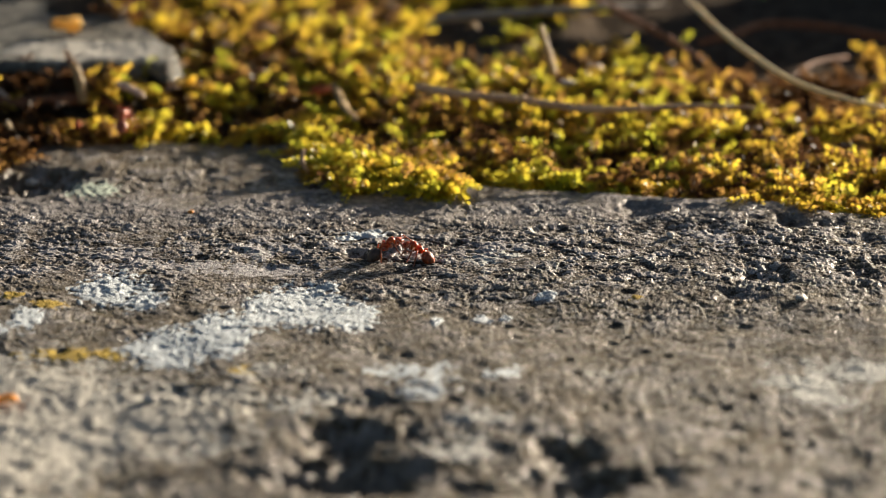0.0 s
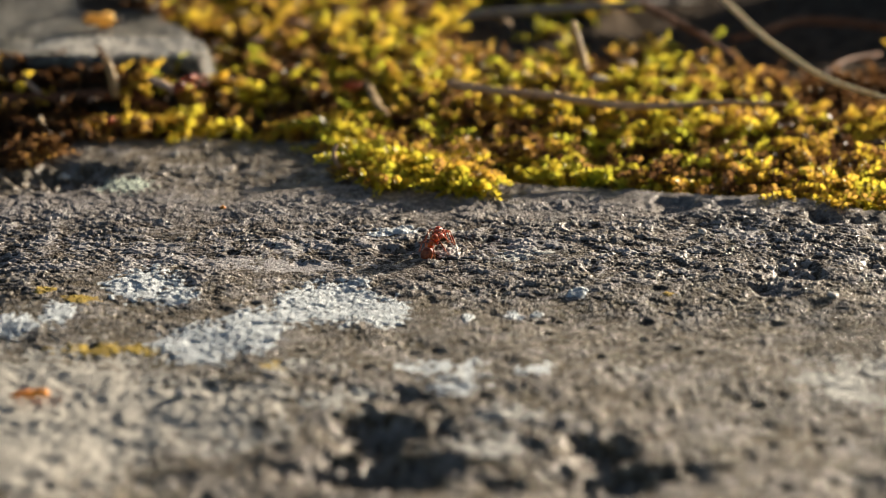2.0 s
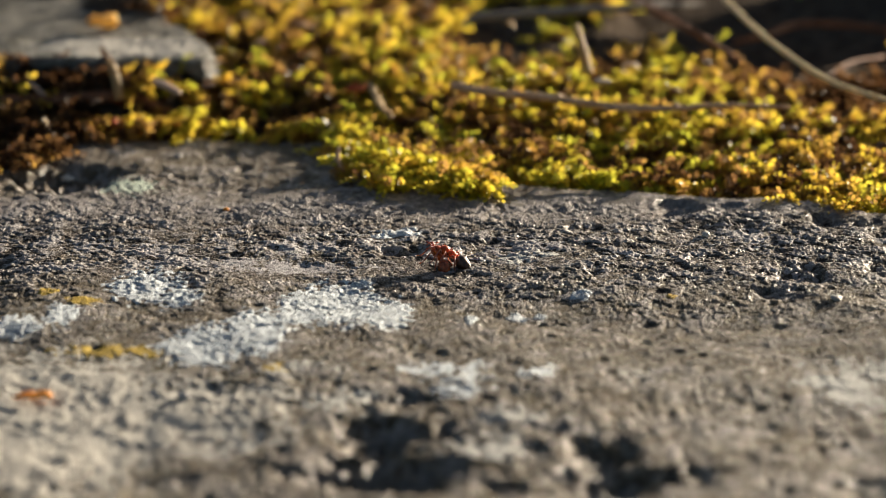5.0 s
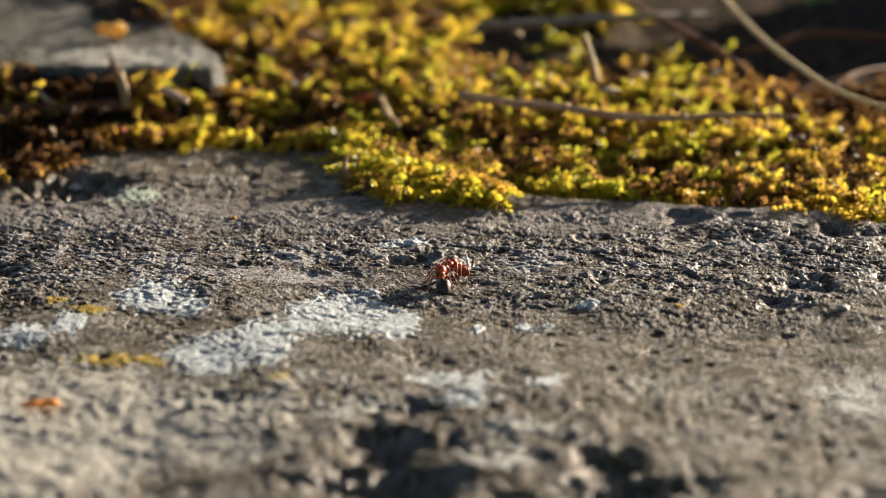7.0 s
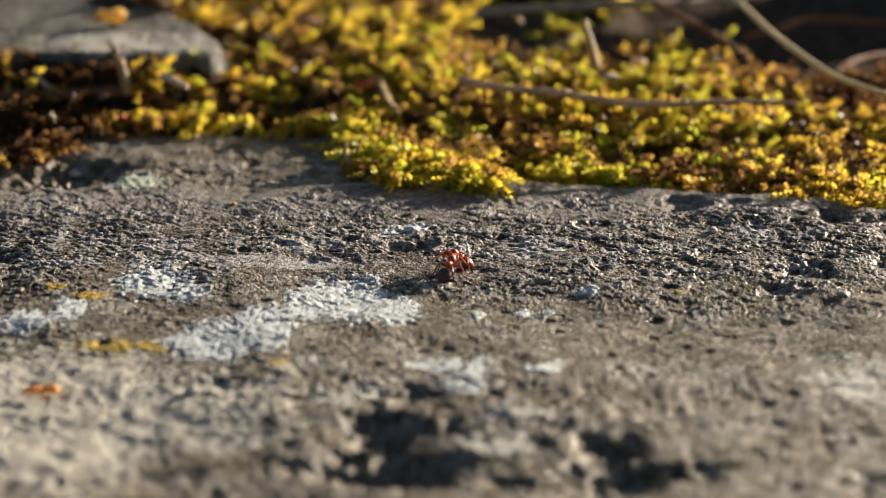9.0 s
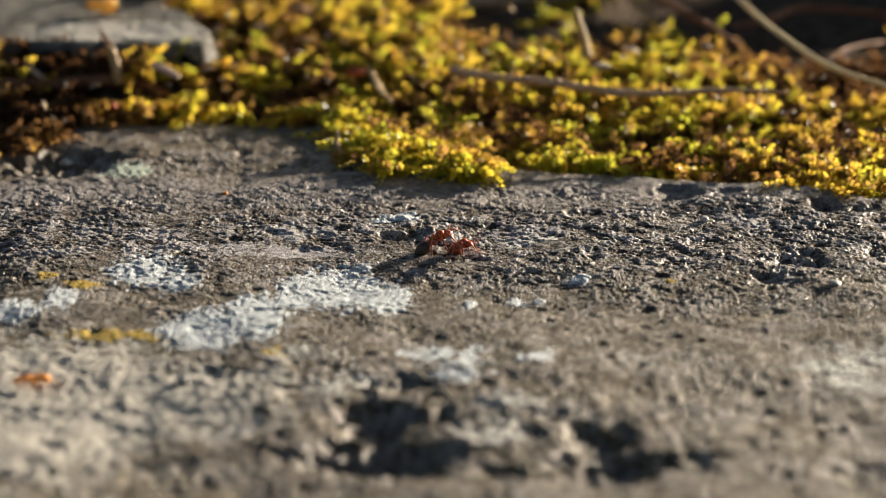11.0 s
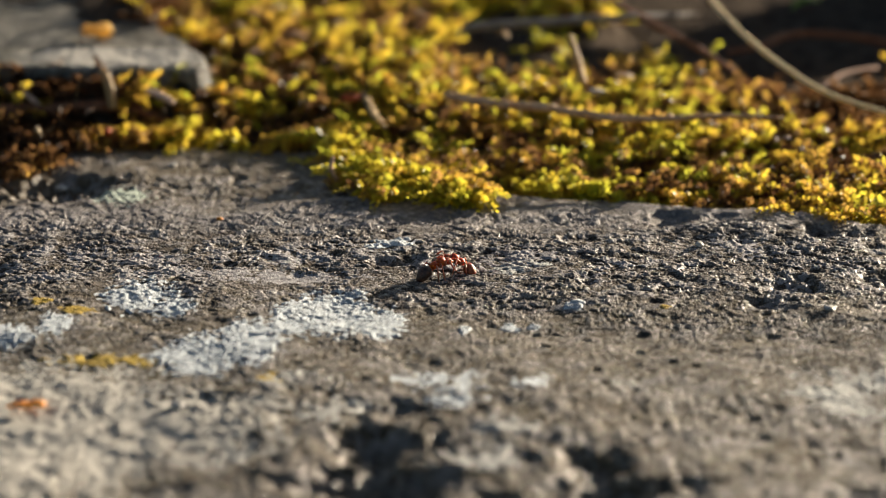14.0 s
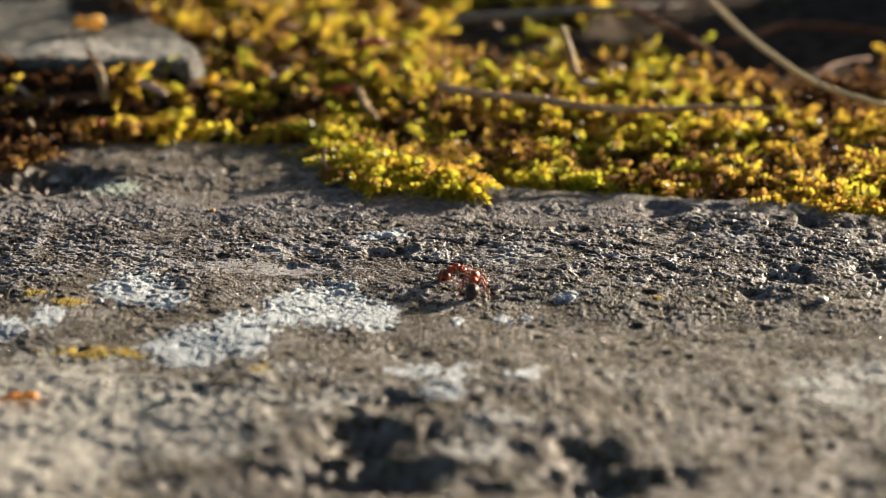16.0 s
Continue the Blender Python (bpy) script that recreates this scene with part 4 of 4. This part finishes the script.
def bark_flake():
    s = Shape()
    rng = np.random.default_rng(5)
    p = curve_points([(-1.9, 0.1, 0), (-0.9, -0.1, 0.2), (0.3, 0.1, 0.1), (1.1, 0.0, 0.3), (2.0, 0.15, 0.1)], 16)
    s.tube(p, [0.25 + 0.55 * math.sin(math.pi * (0.1 + 0.8 * i / 15)) * rng.uniform(0.75, 1.2) for i in range(16)], 10, 0.42).rough(0.18, 0.6, 4)
    ob = part("bark_flake", s.mesh("bark_flake"), M_FLAKE)
    ob.matrix_basis = pose(-39.9 * MM, -50.3 * MM, (on_rock(-39.9, -50.3) + 0.75) * MM, 0, -4, -12) @ Matrix.Scale(0.98, 4)
    return tagged(ob, "small orange bark flake lying on pale lichen", "bark flake")


bark_flake()
crumb("leaf_scrap", -45.8, 79.6, 8.75, 1.35, M_YELLOWLEAF, "small yellow leaf scrap on the grey slab", "leaf scrap", 1, 0.6, 1.7, 5)
crumb("bud_scale", -10.4, 58.8, 4.4, 0.95, M_RED, "small red bud scale on the moss", "bud scale", 2, 0.6, 1.4, 20)
crumb("bud_scale", -41.6, 49.3, 2.2, 0.5, M_RED, "small red bud scale beside the root", "bud scale", 3, 0.8, 1.2, 70)
crumb("pebble", 21.8, 55.0, 6.2, 0.8, M_GREYWOOD, "small grey pebble sunk in the moss", "pebble", 4, 0.5, 1.7, 0)
crumb("pebble", -25.0, 15.9, on_rock(-25.0, 15.9) + 0.1, 0.28, M_FLAKE, "tiny rust-coloured grain on the rock", "pebble", 5, 0.8, 1.2, 0)
for i, (x, y, r) in enumerate([(-45.9, 34.9, 0.7), (-32.6, 40.3, 0.45), (31.1, 4.2, 0.5), (43.3, -19.8, 0.55), (-24.9, -50.0, 0.6)]):
    crumb("pebble", x, y, on_rock(x, y) + r * 0.4, r, M_GRAIN, "tiny pale quartz grain on the rock", "pebble", 10 + i, 0.7, 1.3, 40 * i)


# ---- the two ants ----
def ant(label, gaster_material, size, group="ants fighting on the rock"):
    """Built facing +x about the middle of its trunk; feet 1.35 mm lower."""
    root = tagged(new("ant"), label, "ant", group)
    root.empty_display_size = 0.001
    s = Shape()
    xs = [-1.02, -0.95, -0.78, -0.58, -0.38, -0.22, -0.10, 0.05, 0.22, 0.42, 0.60, 0.74, 0.84]
    rs = [0.09, 0.23, 0.35, 0.40, 0.36, 0.29, 0.31, 0.41, 0.47, 0.49, 0.42, 0.27, 0.11]
    zs = [-0.14, -0.12, -0.05, 0.0, 0.0, -0.04, 0.0, 0.06, 0.10, 0.10, 0.06, 0.02, 0.0]
    s.tube([(x, 0, z) for x, z in zip(xs, zs)], rs, 14, 1.18).rough(0.02, 0.22, 1)
    part("mesosoma", s.mesh("mesosoma"), M_RUST, root, "rust-red trunk")
    part("petiole", Shape().egg((-1.14, 0, 0.02), 0.09, 0.17, 0.26, 10, 7).tube([(-1.38, 0, -0.12), (-1.14, 0, -0.10), (-0.95, 0, -0.13)], [0.07, 0.10, 0.09], 8).mesh("petiole"),
         M_RUST, root)
    gaster = part("gaster", Shape().egg((-0.85, 0, -0.02), 1.02, 0.72, 0.68, 20, 14, -0.24).mesh("gaster"), gaster_material, root, "dark shiny gaster")
    g = Shape()
    for x, r in ((-0.48, 0.738), (-0.92, 0.708), (-1.30, 0.533)):
        g.tube([(x - 0.03, 0, -0.02), (x + 0.03, 0, -0.02)], [r, r + 0.012], 20, 0.97, closed=False)
    part("ring", g.mesh("ring"), gaster_material, gaster)
    head = part("head", Shape().egg((0.40, 0, 0.0), 0.56, 0.50, 0.38, 16, 12, 0.20).mesh("head"), M_HEAD, root, "red-brown head")
    for side in (-1, 1):
        part("eye", Shape().egg((0.40, side * 0.43, 0.18), 0.09, 0.06, 0.09, 8, 6).mesh("eye"), M_EYE, head, "black eye")
        part("mandible", Shape().tube(curve_points([(0.72, side * 0.16, -0.06), (0.92, side * 0.17, -0.10), (1.03, side * 0.03, -0.13)], 7),
                                      [0.08, 0.08, 0.075, 0.07, 0.055, 0.04, 0.015], 7, 0.6).mesh("mandible"), M_HEAD, head)
        part("antenna", Shape().tube(curve_points([(0.62, side * 0.14, 0.12), (0.78, side * 0.42, 0.42), (0.92, side * 0.68, 0.50), (1.2, side * 0.66, 0.36),
                                                   (1.55, side * 0.56, 0.12)], 16), [0.055] * 8 + [0.065] * 6 + [0.07, 0.04], 7).mesh("antenna"), M_LEG, head)
    legs = []
    for side in (-1, 1):
        for x, reach, sweep in ((0.42, 1.20, 0.85), (0.02, 1.25, -0.15), (-0.38, 1.55, -1.1)):
            way = Vector((sweep, side * 1.15, 0)).normalized()
            knee, foot = way * reach * 0.55 + Vector((0, 0, 0.50)), way * reach * 1.05 + Vector((0, 0, -0.80))
            toe = way * (reach * 1.05 + 0.55) + Vector((0, 0, -1.12))
            leg = part("leg", Shape().tube(curve_points([(0, 0, 0), tuple(way * 0.14 + Vector((0, 0, -0.14))), tuple(knee * 0.55 + Vector((0, 0, 0.02))), tuple(knee)], 12),
                                           [0.14, 0.15, 0.12, 0.085, 0.09, 0.115, 0.125, 0.12, 0.11, 0.095, 0.08, 0.07], 8).mesh("leg"), M_LEG, root, "amber-brown leg")
            part("tibia", Shape().tube([knee, knee.lerp(foot, 0.5) + Vector((0, 0, 0.04)), foot], [0.065, 0.085, 0.055], 7).mesh("tibia"), M_LEG, leg)
            part("tarsus", Shape().tube(curve_points([foot, foot.lerp(toe, 0.5) + Vector((0, 0, -0.05)), toe], 7), [0.052, 0.048, 0.045, 0.042, 0.04, 0.035, 0.02], 6)
                 .mesh("tarsus"), M_LEG, leg)
            legs.append((leg, (x, side * 0.20, -0.20), side))
    root.scale = (size, size, size)
    return root, head, gaster, legs


ANT_DARK = ant("rust-red ant with dark brown gaster, locked with another ant", M_GASTER, 1.08)
ANT_RED = ant("rust-red ant with chestnut gaster, gripped by another ant", M_GASTER_RED, 0.99)

RUNNER = "rust-red ant running over the moss and the slab"
RUNNERS = [ant(RUNNER, M_GASTER_RED, 1.05, "ants crossing the moss") for _ in range(3)]
# seconds, x, y and height of the trunk in mm
RUNS = [
    [(0, -35.3, 45.0, 4.5), (0.2, -35.1, 49.7, 6.0), (0.4, -35.0, 54.7, 7.0), (0.6, -35.8, 58.2, 8.0), (0.8, -37.1, 60.8, 8.6), (1.0, -39.5, 64.5, 8.8), (1.2, -46.8, 73.4, 9.0), (1.4, -55.4, 71.3, 8.9),
     (1.6, -63.9, 68.2, 8.8), (1.8, -71.0, 67.0, 8.7)],
    [(0, -52.1, 28.0, 2.3), (0.2, -49.8, 29.9, 2.6), (0.4, -48.2, 31.4, 3.0), (0.6, -46.9, 32.8, 3.4), (0.8, -44.2, 36.0, 4.2), (1.0, -42.6, 43.1, 5.2), (1.2, -42.0, 46.0, 5.6), (1.4, -41.4, 46.6, 5.6),
     (1.6, -39.4, 46.9, 5.8), (1.8, -35.5, 48.4, 6.4), (2.0, -31.4, 51.7, 7.0), (2.2, -27.4, 58.8, 8.2), (2.4, -25.8, 64.0, 8.8), (2.6, -24.0, 67.6, 9.2), (2.8, -21.8, 73.0, 9.6), (3.0, -19.7, 81.1, 10.0),
     (3.2, -18.1, 98.0, 10.2), (3.4, -16.5, 118.0, 10.4)],
    [(14.5, -66.0, 140.0, 10.9), (14.7, -56.0, 118.0, 10.4), (14.9, -43.8, 92.8, 9.7), (15.0, -35.6, 81.6, 9.4), (15.1, -30.6, 75.4, 9.4), (15.3, -27.0, 70.2, 9.3), (15.5, -22.0, 65.2, 9.0), (15.7, -14.7, 63.5, 9.4),
     (15.9, -8.7, 62.4, 9.8), (16.0, -6.2, 61.7, 10.0)],
]

# seconds, x, y in mm, heading, nose-up, all in degrees
DARK_ROWS = [
    (0, -1.40, -2.59, 24, 20), (0.5, -1.20, -1.89, 26, 22), (0.8, -1.20, -1.06, -10, 22), (1.1, -0.90, -0.22, -60, 20), (1.5, -0.30, 0.62, -87, 16), (2, 0.70, 0.06, -103, 16),
    (2.5, 1.00, -1.06, -116, 18), (3, 1.30, -2.03, -134, 20), (3.5, 1.50, -3.01, -157, 20), (4, 1.89, -3.84, -180, 20), (4.2, 1.69, -3.98, -177, 20), (5.2, 1.19, -6.06, -201, 20),
    (6.3, 0.25, -7.99, -233, 20), (6.5, -0.05, -8.68, -244, 18), (7, -0.20, -9.64, -266, 17), (7.5, -0.05, -10.05, -283, 15), (8, 0.24, -10.33, -289, 17),
    (8.5, 0.83, -10.88, -289, 16), (9, 0.79, -10.60, -291, 17), (9.2, 0.76, -10.88, -293, 17), (10.2, 0.40, -7.99, -313, 19), (11.3, 0.20, -5.50, -336, 20), (11.5, 0.10, -5.50, -339, 20),
    (12, 0.15, -5.23, -342, 18), (12.5, 0.50, -5.50, -333, 16), (13, 0.90, -5.09, -329, 15), (13.5, 0.60, -4.67, -321, 12), (14, 0.99, -6.06, -326, 10), (14.5, 1.29, -7.16, -317, 11),
    (15, 2.68, -9.78, -306, 15), (15.3, 3.86, -12.25, -318, 17), (15.5, 5.34, -13.34, -330, 17), (15.7, 5.44, -13.89, -294, 15), (16, 5.73, -14.43, -276, 14),
]
RED_ROWS = [
    (0, 1.60, -3.15, 153, 20), (0.5, 1.00, -2.87, 139, 24), (0.8, 0.20, -3.42, 114, 24), (1.1, -0.20, -3.42, 104, 26), (1.5, -0.30, -3.10, 84, 26), (2, 0.10, -2.50, 54, 24),
    (2.5, 0.10, -2.90, 56, 24), (3, -0.15, -3.70, 66, 26), (3.5, -0.34, -4.39, 71, 26), (4, -0.30, -3.98, 66, 26), (4.2, -0.40, -4.39, 71, 26), (5.2, 0.40, -5.78, 133, 24),
    (6.3, 1.49, -5.23, 210, 20), (6.5, 1.49, -5.50, 215, 20), (7, 1.29, -6.33, 226, 22), (7.5, 0.69, -6.11, 227, 24), (8, 0.99, -6.66, 233, 24), (8.5, 1.29, -7.49, 216, 24),
    (9, 1.38, -7.90, 204, 24), (9.2, 1.48, -8.04, 222, 24), (10.2, 2.98, -8.54, 266, 22), (11.3, 3.18, -7.44, 314, 20), (11.5, 3.28, -7.16, 323, 20), (12, 3.05, -6.2, 367, 17),
    (12.5, 2.95, -5.36, 434, 24), (13, 3.09, -4.53, 450, 24), (13.5, 2.85, -4.81, 469, 20), (14, 3.0, -4.6, 531, 19), (14.5, 3.3, -4.81, 558, 21), (15, 4.68, -5.36, 608, 18),
    (15.3, 4.47, -7.44, 637, 16), (15.5, 3.57, -9.09, 644, 15), (15.7, 3.37, -10.47, 652, 17), (16, 3.57, -10.74, 684, 20),
]


def motions():
    """The ants turn about each other, tugging; legs, heads and gasters work on the bodies."""
    for thing, marks in zip(RUNNERS, RUNS):
        run(thing, marks)
    for which, ((root, head, gaster, legs), rows, lift) in enumerate(((ANT_DARK, DARK_ROWS, 1.48), (ANT_RED, RED_ROWS, 1.38))):
        walk(root, [(t, pose(x * MM, y * MM, (on_rock_soft(x, y) + lift) * MM, 0, -up, turn)) for t, x, y, turn, up in rows])
        times = [i * 0.25 for i in range(65)]
        walk(head, [(t, pose(0.80 * MM, 0, 0.03 * MM, 0, 26 + 9 * math.sin(2.1 * t + which), 14 * math.sin(1.7 * t + 2 * which))) for t in times])
        walk(gaster, [(t, pose(-1.28 * MM, 0, -0.08 * MM, 0, (-24, -42)[which] + 7 * math.sin(1.3 * t + which), 8 * math.sin(1.1 * t + which))) for t in times])
        for i, (leg, at, side) in enumerate(legs):
            ph = 2.1 * i + which
            walk(leg, [(t, pose(at[0] * MM, at[1] * MM, at[2] * MM, side * 6 * math.sin(3.7 * t + ph), 0, 17 * math.sin(2.9 * t + ph) + 5 * math.sin(7.1 * t + ph)))
                       for t in times])


def run(thing, marks):
    """An ant runs along the marks, nose first, legs swinging in two threes; before and after it stands still."""
    root, head, gaster, legs = thing
    rows, last = [], None
    for i, (t, x, y, z) in enumerate(marks):
        a, b = marks[max(i - 1, 0)], marks[min(i + 1, len(marks) - 1)]
        far = math.hypot(b[1] - a[1], b[2] - a[2])
        turn = math.degrees(math.atan2(b[2] - a[2], b[1] - a[1]))
        last = turn if last is None else last + (turn - last + 180) % 360 - 180
        rows.append((t, pose(x * MM, y * MM, z * MM, 0, -math.degrees(math.atan2(b[3] - a[3], far)), last)))
    if marks[0][0] > 0:
        rows.insert(0, (0, rows[0][1]))
    if marks[-1][0] < 16:
        rows.append((16, rows[-1][1]))
    walk(root, rows)
    walk(head, [(t, pose(0.80 * MM, 0, 0.03 * MM, 0, 20, 0)) for t in (0, 16)])
    walk(gaster, [(t, pose(-1.28 * MM, 0, -0.08 * MM, 0, -12, 0)) for t in (0, 16)])
    times = [round(marks[0][0] + 0.05 * i, 2) for i in range(int(round((marks[-1][0] - marks[0][0]) / 0.05)) + 1)]
    for i, (leg, at, side) in enumerate(legs):
        swing = [(t, pose(at[0] * MM, at[1] * MM, at[2] * MM, 0, 0, 20 * math.sin(38 * t + math.pi * (i % 2)))) for t in times]
        walk(leg, ([(0, swing[0][1])] if times[0] > 0 else []) + swing + ([(16, swing[-1][1])] if times[-1] < 16 else []))


def on_rock_soft(x, y):
    return float(rock_height(np.array([float(x)]), np.array([float(y)]), False)[0])


motions()
